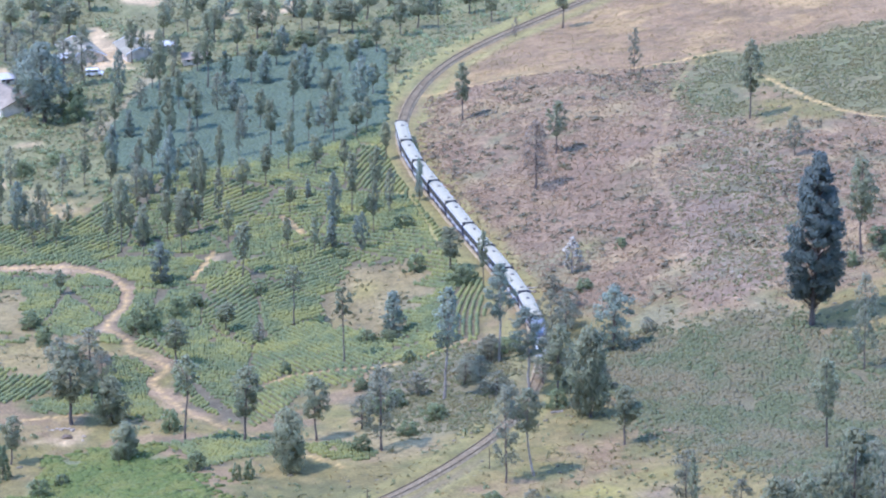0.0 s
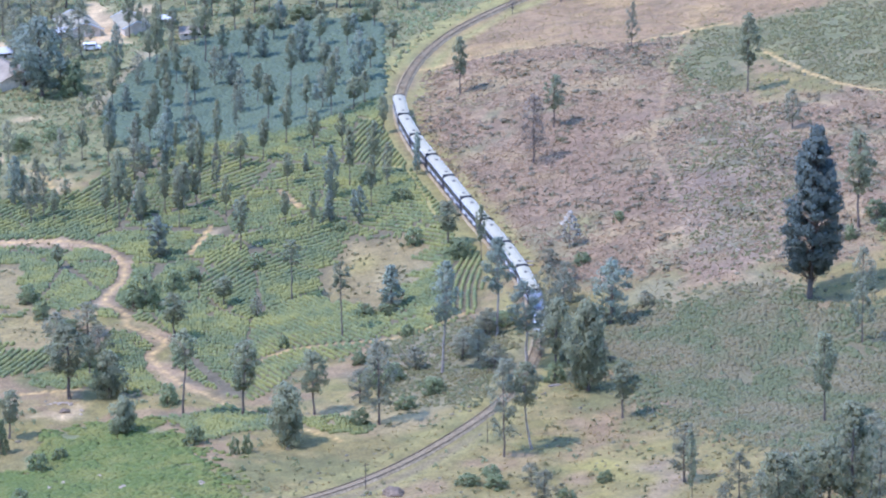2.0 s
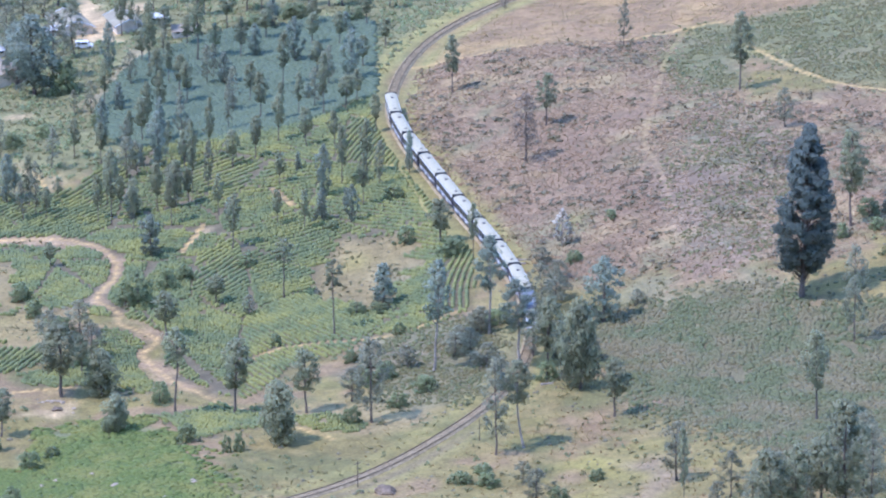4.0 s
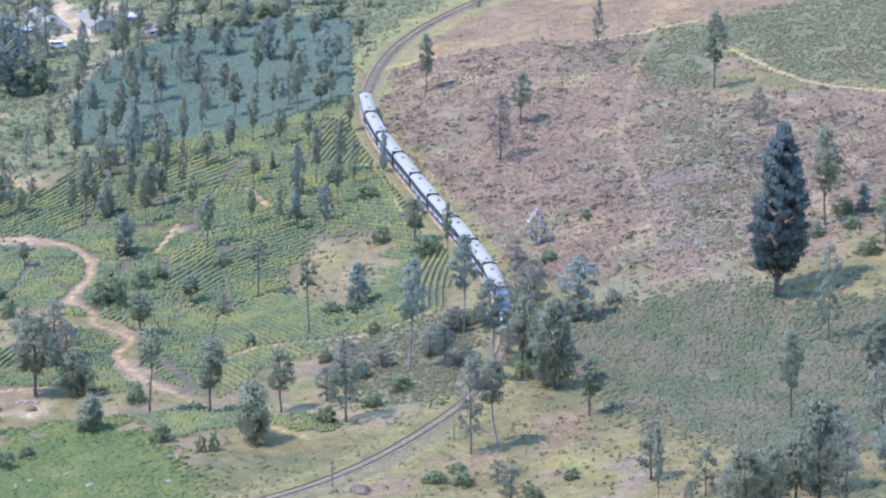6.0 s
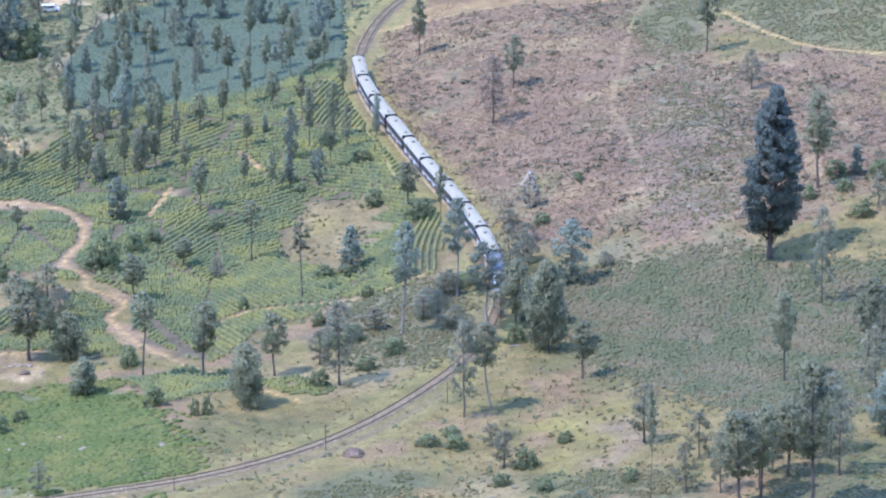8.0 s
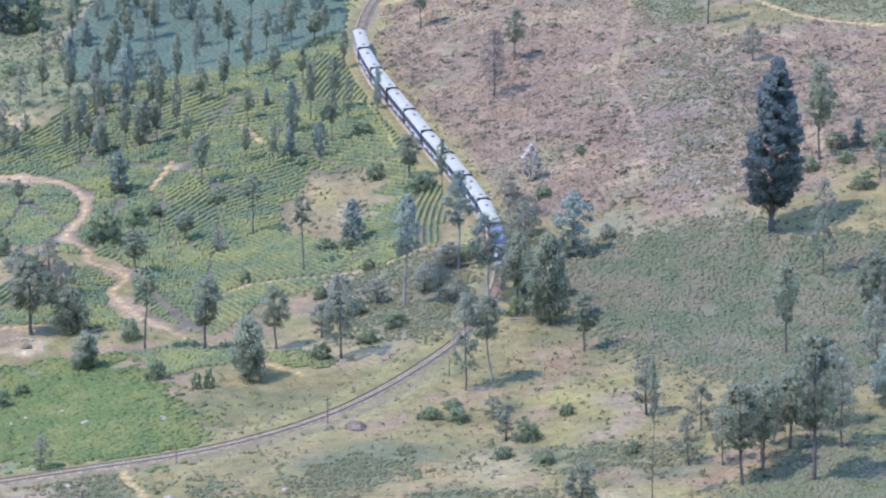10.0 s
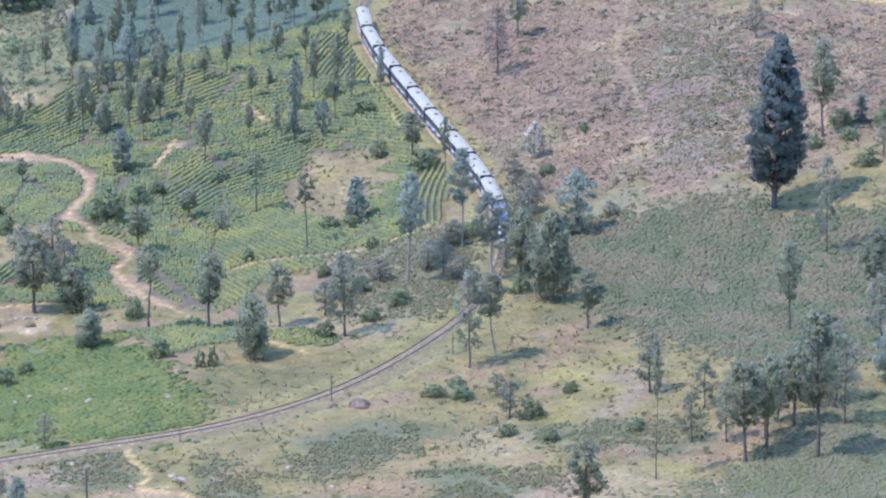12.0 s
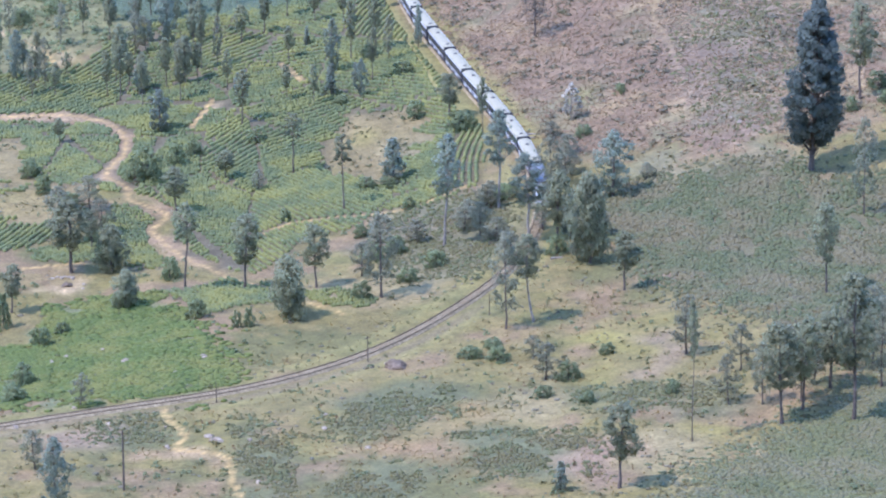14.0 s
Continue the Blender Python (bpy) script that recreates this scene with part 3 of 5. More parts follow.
def not_in(names, x, y):
    keep = np.ones(len(x), bool)
    bent = warped(x, y, 6.0)
    for name, poly in ZONES:
        if name in names:
            keep &= ~inside(poly, *(bent if name == "bare" else (x, y)))
    return keep


def tea_rows(poly, angle, row, gap, bend=6.0):
    """Places of bushes in bent rows that fill a field."""
    p = np.array(poly, float)
    c, reach = p.mean(0), np.ptp(p, axis=0).max() * 0.75
    u, v = np.meshgrid(np.arange(-reach, reach, gap), np.arange(-reach, reach, row))
    u, v = u.ravel() + rng.normal(0, gap * 0.16, u.size), v.ravel() + rng.normal(0, row * 0.05, u.size)
    a = radians(angle)
    x, y = c[0] + u * math.cos(a) - v * math.sin(a), c[1] + u * math.sin(a) + v * math.cos(a)
    x, y = x + bend * 2 * (value_noise(x, y, 38) - 0.5), y + bend * 4 * (value_noise(x + 300, y, 42) - 0.5)
    m = (x > -112) & (x < 118) & (y < 1275)
    x, y = x[m], y[m]
    m = inside(poly, *warped(x, y, 1.2))
    return x[m], y[m]


def sown(poly, count, patch=0.0, size=12, seed=0, stray=4.0):
    """Places in a field, denser in patches."""
    p = np.array(poly, float)
    lo, hi = np.maximum(p.min(0), (-112, 740)), np.minimum(p.max(0), (118, 1275))
    x, y = lo[0] + rng.random(count * 3) * (hi[0] - lo[0]), lo[1] + rng.random(count * 3) * (hi[1] - lo[1])
    m = inside(poly, *(c + rng.normal(0, stray * k, len(x)) for c, k in zip(warped(x, y, 4.0), (0.6, 1.2)))) & (fractal(x + 17 * seed, y, size) > patch)
    x, y = x[m][:count], y[m][:count]
    m = clear_of_ways(x, y, 0.8, 3.4)
    return x[m], y[m]


def leaf_ball(n, seed, size=0.34):
    """A small shrub of separate leaves round a half ball."""
    r = np.random.default_rng(seed)
    v, f, normals = [], [], []
    for i in range(n):
        d = r.normal(size=3)
        d /= np.linalg.norm(d)
        d[2] = abs(d[2])
        normals += [d * 0.7 + np.array((0, 0, 0.6))] * 4
        c = d * (0.55 + 0.4 * r.random())
        a = r.normal(size=3)
        a = np.cross(d + 0.5 * r.normal(size=3), a)
        a /= np.linalg.norm(a)
        b = np.cross(d, a)
        s = size * (0.7 + 0.6 * r.random())
        v += [c + a * s, c + b * s * 0.6, c - a * s, c - b * s * 0.6]
        f.append((4 * i, 4 * i + 1, 4 * i + 2, 4 * i + 3))
    return np.array(v), np.array(f), np.array(normals)


BUSHLET, SMALL = dome(7, 3), dome(6, 2)
ROW_ANGLES = [8, -18, 34, 66, -40]
for number, (name, poly) in enumerate(ZONES):
    if name == "tea":
        # a patchwork of plots, each with its own run of rows
        size = np.ptp(np.array(poly, float), axis=0)
        plots = max(1, int(size.prod() / 700))
        seeds = np.array(poly, float).min(0) + rng.random((plots, 2)) * size
        for k in range(plots):
            angle = ROW_ANGLES[(number + k) % 5] + rng.normal(0, 8)
            row = 1.22 + 0.5 * abs(math.cos(radians(angle))) + 0.15 * rng.random()
            x, y = tea_rows(poly, angle, row, 0.55, 3.5)
            if len(x) == 0:
                continue
            far = np.hypot(x[:, None] - seeds[:, 0], (y[:, None] - seeds[:, 1]) * 0.6)
            own = far[:, k].copy()
            far[:, k] = 1e9
            m = own + 0.6 < far.min(1)
            x, y = x[m], y[m]
            m = clear_of_ways(x, y) & not_in(("bare", "earth", "bank"), x, y) & (fractal(x, y, 7) > 0.2) & (fractal(x + 900, y, 24) > 0.16)
            x, y = x[m], y[m]
            n = len(x)
            strew("tea_bushes", SMALL, x, y, (0.36 + 0.14 * rng.random(n), row * (0.23 + 0.08 * rng.random(n))), 0.7 + 0.3 * rng.random(n), TEA, "green plucked tea bushes in rows on the slope", "tea field", 0.2, np.full(n, radians(angle)) + rng.normal(0, 0.25, n))
    elif name == "dark_tea":
        x, y = tea_rows(poly, 40, 1.35, 1.2, 5.0)
        m = clear_of_ways(x, y)
        x, y = x[m], y[m]
        strew("tea_bushes", BUSHLET, x, y, 1.05 + 0.15 * rng.random(len(x)), 0.75 + 0.08 * rng.random(len(x)), TEA_DARK, "close dark tea bushes in a smooth carpet", "tea field", 0.05)
    elif name == "low_tea":
        x, y = sown(poly, 7500, 0.32, 8, 6, 4.5)
        strew("tea_bushes", SMALL, x, y, (0.5 + 0.6 * rng.random(len(x)), 0.3 + 0.25 * rng.random(len(x))), 0.3 + 0.4 * rng.random(len(x)), TEA_LOW, "bright green unpruned tea bushes by the railway", "tea field", 0.2, rng.normal(0.12, 0.25, len(x)))
    elif name in ("low_tea_dark", "near_slope"):
        x, y = sown(poly, 19000 if name == "low_tea_dark" else 13000, 0.27, 6, 4, 5.0)
        strew("tea_bushes", SMALL, x, y, 0.24 + 0.42 * rng.random(len(x)) ** 1.7, (0.26 if name == "low_tea_dark" else 0.18) + (0.5 if name == "low_tea_dark" else 0.24) * rng.random(len(x)), TEA_ROUGH if name == "low_tea_dark" else TEA_SLOPE, "rough overgrown tea bushes on a dry slope", "tea field", 0.25)


def blades(n, lean=0.55, width=0.13):
    """A tuft of bent, pointed blades."""
    v, f, normals = [], [], []
    for i in range(n):
        a = 2.4 * i
        c, s = math.cos(a), math.sin(a)
        k = lean * (0.4 + 0.6 * ((i * 7) % 5) / 4)
        h = 0.6 + 0.4 * ((i * 3) % 4) / 3
        b = 0.12
        v += [(c * b - s * width, s * b + c * width, 0), (c * b + s * width, s * b - c * width, 0), (c * k, s * k, h)]
        normals += [(-0.3 * c, -0.3 * s, 0.9)] * 3
        f.append((3 * i, 3 * i + 1, 3 * i + 2))
    return np.array(v), np.array(f), np.array(normals)


def swept(*how):
    """Places in a field, but for the bare yards."""
    x, y = sown(*how)
    m = not_in(("earth",), x, y)
    return x[m], y[m]


TUFT, SHRUB, MOUND = blades(8), leaf_ball(14, 3, 0.33), dome(6, 2)
WHOLE = [(-112, 742), (118, 742), (118, 1275), (-112, 1275)]
for name, poly in ZONES:
    size = np.ptp(np.array(poly, float), axis=0).prod()
    if name == "brown":
        x, y = sown(poly, 20000, 0.30)
        strew("bracken", TUFT, x, y, 0.28 + 0.35 * rng.random(len(x)), 0.2 + 0.35 * rng.random(len(x)), BRACKEN, "brown withered bracken and slash on the hillside", "bracken")
        x, y = sown(poly, 1500, 0.55, 9, 27)
        strew("scrub", SHRUB, x, y, 0.5 + 0.8 * rng.random(len(x)), 0.35 + 0.5 * rng.random(len(x)), DRY_SCRUB, "rounded grey green shrubs in drifts on the hillside", "scrub", 0.25)
        x, y = sown(poly, 1700, 0.45, 16, 2)
        strew("scrub", SHRUB, x, y, 0.25 + 0.7 * rng.random(len(x)) ** 3, 0.15 + 0.4 * rng.random(len(x)), DRY_SCRUB, "low grey green shrubs among the bracken", "scrub", 0.3)
        x, y = sown(poly, 16000, 0.40, 9, 5)
        m = rng.random(len(x)) < 0.35 + 0.65 * ramp(y, 1010, 1090)
        x, y = x[m], y[m]
        n = len(x)
        stick = (np.array([(-1, -.05, 0), (1, -.03, .2), (1, .03, .25), (-1, .05, .3), (0, 0, .6)]), np.array([(0, 1, 4), (1, 2, 4), (2, 3, 4), (3, 0, 4)]))
        strew("dead_sticks", stick, x, y, (0.25 + 0.65 * rng.random(n) ** 2, 1.1 + 0 * x), 0.4 + 0.25 * rng.random(n), STICKS, "bleached felled stalks lying on the hillside", "sticks", 0.03, rng.normal(0.1, 0.85, n), 0.02)
    elif name == "tan":
        x, y = sown(poly, min(9000, int(size * 0.8)), 0.3)
        strew("dry_grass", TUFT, x, y, 0.4 + 0.4 * rng.random(len(x)), 0.15 + 0.25 * rng.random(len(x)), STRAW, "straw coloured dry grass on the hill", "grass")
    elif name in ("green_scrub", "grey_scrub", "scrub", "bush_slope", "valley"):
        x, y = swept(poly, min(7000, int(size * {"valley": 0.22, "grey_scrub": 0.5, "green_scrub": 0.9}.get(name, 1.4))), 0.38, 8, 3)
        strew("scrub", MOUND, x, y, 0.18 + 0.42 * rng.random(len(x)) ** 2, 0.2 + 0.4 * rng.random(len(x)), SCRUB, "low tangled grey green scrub", "scrub", 0.3)
for name, poly in ZONES:
    if name in ("bare", "strip", "dry_strip", "bank"):
        x, y = sown(poly, int(np.ptp(np.array(poly, float), axis=0).prod() * 0.9), 0.33, 6, 7, 1.0)
        strew("dry_grass", TUFT, x, y, 0.3 + 0.4 * rng.random(len(x)), 0.12 + 0.2 * rng.random(len(x)), STRAW, "dry yellow grass on bare ground", "grass")
        x, y = sown(poly, int(np.ptp(np.array(poly, float), axis=0).prod() * 0.08), 0.5, 8, 11, 1.0)
        strew("scrub", SHRUB, x, y, 0.3 + 0.7 * rng.random(len(x)) ** 2, 0.25 + 0.6 * rng.random(len(x)) ** 2, SCRUB, "low green weeds in yellow grass", "scrub", 0.3)
VALLEY = [poly for name, poly in ZONES if name == "valley"][0]
x, y = sown(VALLEY, 3600, 0.42, 13, 41)
m = not_in(("tea", "dark_tea", "earth", "dry_strip"), x, y)
x, y = x[m], y[m]
strew("scrub", SHRUB, x, y, 0.4 + 1.0 * rng.random(len(x)) ** 2, 0.4 + 1.1 * rng.random(len(x)) ** 2, BUSH, "green shrubs and weeds round the houses", "scrub")
LOWLAND = [(-100, 770), (100, 770), (100, 905), (40, 930), (-10, 900), (-30, 870), (-100, 850)]
x, y = sown(LOWLAND, 2200, 0.58, 12, 21)
strew("bracken", TUFT, x, y, 0.35 + 0.5 * rng.random(len(x)), 0.25 + 0.45 * rng.random(len(x)), BRACKEN, "tall dry brown brush in the grassland", "bracken")
x, y = sown(LOWLAND, 5000, 0.5, 8, 25)
strew("dry_grass", TUFT, x, y, 0.4 + 0.5 * rng.random(len(x)), 0.18 + 0.3 * rng.random(len(x)), STRAW, "tall straw coloured grass in the grassland", "grass")
x, y = sown(LOWLAND, 1300, 0.55, 7, 31)
strew("scrub", SHRUB, x, y, 0.35 + 0.6 * rng.random(len(x)) ** 2, 0.35 + 0.7 * rng.random(len(x)) ** 2, SCRUB, "loose grey green shrubs in the grassland", "scrub")
x, y = sown(WHOLE, 2400, 0.54, 11, 9)
m = not_in(("tea", "dark_tea", "low_tea", "earth", "brown", "tan", "strip"), x, y)
x, y = x[m], y[m]
strew("scrub", SHRUB, x, y, 0.4 + 0.7 * rng.random(len(x)) ** 2, 0.4 + 0.8 * rng.random(len(x)) ** 2, BUSH, "scattered green shrubs in the dry grass", "scrub")
x, y = sown(WHOLE, 5000, 0.44, 9, 12)
m = not_in(("dark_tea", "earth", "brown", "tan", "near_slope", "low_tea_dark"), x, y)
x, y = x[m], y[m]
strew("scrub", MOUND, x, y, 0.2 + 0.45 * rng.random(len(x)) ** 2, 0.12 + 0.28 * rng.random(len(x)), DRY_SCRUB, "low herbs and seedlings in the dry grass", "scrub", 0.3)
x, y = sown(WHOLE, 14000, 0.40, 14, 8)
m = not_in(("tea", "dark_tea", "low_tea", "earth"), x, y)
x, y = x[m], y[m]
strew("grass_tufts", TUFT, x, y, 0.35 + 0.4 * rng.random(len(x)), 0.16 + 0.24 * rng.random(len(x)), STRAW, "tufts of half dry grass", "grass")

# ---- trees ----
def tube(points, radii, sides=6):
    """A tapered, bent stem."""
    v, f = [], []
    for k, (p, r) in enumerate(zip(points, radii)):
        for s in range(sides):
            a = 2 * math.pi * s / sides
            v.append((p[0] + r * math.cos(a), p[1] + r * math.sin(a), p[2]))
        if k:
            for s in range(sides):
                f.append(((k - 1) * sides + s, (k - 1) * sides + (s + 1) % sides, k * sides + (s + 1) % sides, k * sides + s))
    return v, f


# kind: natural height, crown width, crown's foot, clumps, leaves in a clump, clump size, leaf, stem, leaf colour, bark
KINDS = {
    "silky_oak": (13.0, 5.0, 0.38, 36, 80, 0.95, 0.2, 0.17, OAK, BARK),
    "sparse": (12.0, 6.0, 0.22, 34, 62, 1.0, 0.18, 0.14, GREY_LEAF, BARK),
    "dark": (13.0, 6.5, 0.12, 46, 74, 1.2, 0.245, 0.22, DEEP, BARK),
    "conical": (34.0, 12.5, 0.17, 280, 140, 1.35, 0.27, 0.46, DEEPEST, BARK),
    "bush": (4.5, 5.5, 0.0, 30, 64, 0.9, 0.21, 0.12, BUSH, BARK),
    "round": (9.0, 7.2, 0.10, 48, 120, 1.45, 0.24, 0.22, OAK, BARK),
    "slim": (8.0, 3.0, 0.06, 34, 50, 0.62, 0.18, 0.12, DEEP, BARK),
    "tall_pale": (22.0, 6.0, 0.48, 46, 70, 1.05, 0.23, 0.24, DEEP, PALE_BARK),
    "leaning": (16.0, 6.5, 0.55, 40, 80, 1.0, 0.22, 0.2, OAK, PALE_BARK),
    "withered": (6.0, 3.4, 0.15, 30, 34, 0.5, 0.2, 0.10, BLEACHED, PALE_BARK),
    "leafless": (12.0, 6.0, 0.22, 64, 30, 1.0, 0.15, 0.14, TWIGS, BARK),
    "pole": (14.0, 4.0, 0.62, 20, 52, 0.75, 0.2, 0.14, OAK, BARK),
}
LABELS = {
    "silky_oak": ("tall shade tree with a bare grey trunk and loose crown", "tree"),
    "sparse": ("thin half bare tree with sparse grey green leaves", "tree"),
    "dark": ("dense dark green tree with a full crown", "tree"),
    "conical": ("very tall dark conical evergreen tree on a stout trunk", "tree"),
    "bush": ("round leafy green bush growing on the ground", "bush"),
    "round": ("round leafy tree with a short trunk and dense crown", "tree"),
    "slim": ("slim dark green cone shaped young tree", "tree"),
    "tall_pale": ("very tall tree with pale straight trunk and dark crown", "tree"),
    "leaning": ("leaning tree with pale bark and tufted crown", "tree"),
    "withered": ("small withered tree with bleached pale leaves", "tree"),
    "leafless": ("leafless tree with a haze of grey brown twigs", "tree"),
    "pole": ("slender tall tree with a long bare trunk and small crown", "tree"),
}


def profile(kind, u):
    """Half width of a crown at the share u of its height."""
    if kind == "conical":
        return float(np.interp(u, (0, 0.12, 0.28, 0.5, 0.75, 0.92, 1), (0.62, 0.92, 1.02, 0.82, 0.58, 0.3, 0.05)))
    if kind in ("silky_oak", "pole"):
        return float(np.interp(u, (0, 0.2, 0.45, 0.75, 1), (0.45, 0.85, 1.0, 0.85, 0.3)))
    if kind == "slim":
        return max(0.12, (1 - u) ** 0.75)
    if kind == "bush":
        return math.sqrt(max(0.02, 1 - (0.9 * u) ** 2))
    return max(0.15, math.sin(math.pi * min(1, 0.16 + 0.84 * u)) ** 0.7)


def grow(kind, seed):
    """Stem with limbs, and crown, as two meshes."""
    tall, wide, foot, clumps, leaves, clump, leaf, stem, green, bark = KINDS[kind]
    r = np.random.default_rng(seed)
    lean = 0.06 if kind == "leaning" else 0.02
    drift = np.cumsum(r.normal(0, 0.012 * tall, (9, 2)), axis=0) * 0.5
    hs = np.linspace(0, 0.96, 9)
    axis = [(lean * tall * (1 - h) ** 2 * 1.3 - lean * tall + drift[i, 0] - drift[0, 0], drift[i, 1] - drift[0, 1], h * tall) for i, h in enumerate(hs)]
    shift = axis[0][0]
    axis = [(p[0] - shift, p[1], p[2]) for p in axis]
    v, f = tube(axis, [stem * (1 - h) ** 0.8 * (1.35 if h == 0 else 1) + 0.03 for h in hs], 7)
    middle = lambda h: np.array([np.interp(h, hs, [p[i] for p in axis]) for i in (0, 1, 2)])
    centres, sizes, bough = [], [], r.random(2) * 6.3
    for c in range(clumps):
        u = (c + r.random()) / clumps
        h = foot + (1 - foot) * u
        a = c * 2.4 + r.normal(0, 0.5)
        if kind == "conical":
            # upright lobes of uneven reach, not an even spiral
            a = r.random() * 2 * math.pi
            lobe = 0.84 + 0.16 * math.sin(3 * a + 1.1 + 2.2 * math.sin(5 * u)) * math.sin(9 * u + 2 * a)
        else:
            # boughs reach out unevenly and leave gaps
            lobe = 0.86 + (0.5 if kind in ("round", "dark") else 0.34) * math.sin(2 * a + bough[0] + 4 * u) * math.sin(6 * u + bough[1])
        k = lobe * profile(kind, u) * wide / 2 * (0.35 + 0.65 * r.random() ** 0.6)
        base = middle(max(0.0, h - 0.07 - 0.05 * r.random()))
        p = middle(min(h, 0.96)) + np.array([math.cos(a) * k, math.sin(a) * k, (h - min(h, 0.96)) * tall])
        if kind == "bush":
            p[2] = max(p[2], 0.35)
        centres.append(p)
        sizes.append(clump * (0.65 + 0.7 * r.random()) * (0.75 if u > 0.85 else 1))
        if kind != "bush" or c % 2 == 0:
            bend = (base + p) / 2 + np.array([0, 0, -0.03 * tall * 0.3])
            lv, lf = tube([base, bend, p], [stem * 0.32, stem * 0.2, 0.025], 4)
            f += [tuple(i + len(v) for i in q) for q in lf]
            v += lv
    trunk = quick_mesh("trunk", np.array(v), np.array(f), bark, True)
    centres, sizes = np.array(centres), np.array(sizes)
    n = clumps * leaves
    which = np.repeat(np.arange(clumps), leaves)
    d = r.normal(size=(n, 3))
    d /= np.linalg.norm(d, axis=1)[:, None]
    at = centres[which] + d * (sizes[which] * r.random(n) ** 0.45)[:, None] * np.array((1, 1, 0.72))
    at[:, 2] = np.maximum(at[:, 2], 0.1)
    one = np.cross(d + 0.45 * r.normal(size=(n, 3)), r.normal(size=(n, 3)))
    one /= np.linalg.norm(one, axis=1)[:, None]
    two = np.cross(d + 0.25 * r.normal(size=(n, 3)), one)
    s = (leaf * (0.6 + 0.8 * r.random(n)))[:, None]
    # leaves turn outwards, so that each spray and the whole crown have a lit and a shaded side
    out = at - np.array([np.interp(at[:, 2], [p[2] for p in axis], [p[i] for p in axis]) for i in (0, 1)] + [np.full(n, (foot + (1 - foot) * 0.4) * tall)]).T
    out[:, 2] *= wide / max(wide, (1 - foot) * tall)
    out /= np.linalg.norm(out, axis=1)[:, None] + 1e-6
    face = 0.3 * d + 0.72 * out + 0.22 * r.normal(size=(n, 3))
    face /= np.linalg.norm(face, axis=1)[:, None]
    flip = np.sign((np.cross(one, two) * face).sum(1))[:, None]
    two = two * np.where(flip == 0, 1, flip)
    corners = np.stack([at + one * s, at + two * s * 0.6, at - one * s, at - two * s * 0.6], 1).reshape(-1, 3)
    crown = quick_mesh("crown", corners, np.arange(4 * n).reshape(n, 4), green, True, np.repeat(face, 4, axis=0))
    return trunk, crown


GROWN, planted = {}, {}


def plant(kind, x, y, tall, wide):
    """A tree or bush of that height and crown width on the ground."""
    planted[kind] = planted.get(kind, 0) + 1
    key = kind, planted[kind] % (1 if kind in ("leaning", "withered", "leafless", "conical") else 5 if kind in ("silky_oak", "dark", "sparse") else 3)
    if key not in GROWN:
        GROWN[key] = grow(kind, 100 + 7 * len(GROWN))
    label, category = LABELS[kind]
    top = tagged(new("bush" if kind == "bush" else "tree", None), label, category, "bushes" if kind == "bush" else "trees on the slopes")
    natural = KINDS[kind]
    sx = wide / natural[1] * 1.05
    turn = 0 if kind == "leaning" else (planted[kind] * 137) % 360
    top.matrix_world = pose(x, y, ground_z(x, y) - 0.15, 0, 0, turn) @ Matrix.Diagonal((sx, sx, tall / natural[0], 1))
    child("trunk", GROWN[key][0], top)
    child("crown", GROWN[key][1], top)
    return top


plant('silky_oak', 29.5, 1202.3, 13.6, 4.2)
plant('sparse', 44.5, 1138.0, 10.9, 3.4)
plant('silky_oak', 68.6, 1088.9, 17.7, 5.1)
plant('silky_oak', 4.4, 1114.9, 13.9, 4.1)
plant('silky_oak', 25.1, 1079.0, 12.3, 4.5)
plant('leafless', 20.2, 1058.6, 15.5, 7.6)
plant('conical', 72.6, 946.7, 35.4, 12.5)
plant('silky_oak', 85.1, 983.9, 19.9, 6.4)
plant('sparse', 76.3, 1053.6, 8.9, 4.9)
plant('bush', 89.3, 990.2, 3.2, 5.1)
plant('withered', 26.8, 1001.6, 7.9, 4.0)
plant('bush', 37.4, 1011.5, 2.1, 2.6)
plant('silky_oak', 70.8, 880.8, 17.7, 5.2)
plant('sparse', 81.1, 922.8, 19.5, 5.4)
plant('bush', 83.0, 976.6, 3.0, 3.0)
plant('dark', 33.7, 951.6, 13.5, 6.9)
plant('round', 28.2, 914.5, 17.5, 7.8)
plant('silky_oak', 21.9, 922.7, 15.9, 6.5)
plant('silky_oak', 1.5, 1009.8, 9.9, 5.9)
plant('silky_oak', 8.3, 998.1, 12.3, 2.3)
plant('sparse', 21.4, 949.9, 14.8, 6.7)
plant('sparse', 11.6, 877.4, 18.8, 6.2)
plant('leaning', 16.8, 881.2, 16.9, 6.5)
plant('silky_oak', 34.1, 896.9, 11.2, 4.9)
plant('sparse', 43.5, 848.9, 11.3, 6.9)
plant('silky_oak', 57.7, 806.2, 18.1, 7.2)
plant('silky_oak', 61.5, 811.0, 16.6, 5.8)
plant('sparse', 61.6, 814.7, 14.0, 5.8)
plant('silky_oak', 67.0, 819.5, 13.8, 6.8)
plant('silky_oak', 70.0, 806.0, 26.6, 8.2)
plant('sparse', 55.0, 815.5, 11.4, 4.9)
plant('sparse', 75.8, 820.0, 16.7, 6.8)
plant('sparse', 52.2, 833.9, 8.5, 5.0)
plant('pole', 42.2, 801.1, 25.2, 2.3)
plant('silky_oak', 29.1, 780.2, 14.9, 6.7)
plant('slim', 19.3, 779.8, 5.1, 3.0)
plant('dark', -64.9, 785.4, 12.7, 5.2)
plant('sparse', -69.9, 806.6, 7.3, 4.8)
plant('sparse', 18.2, 845.4, 7.0, 5.5)
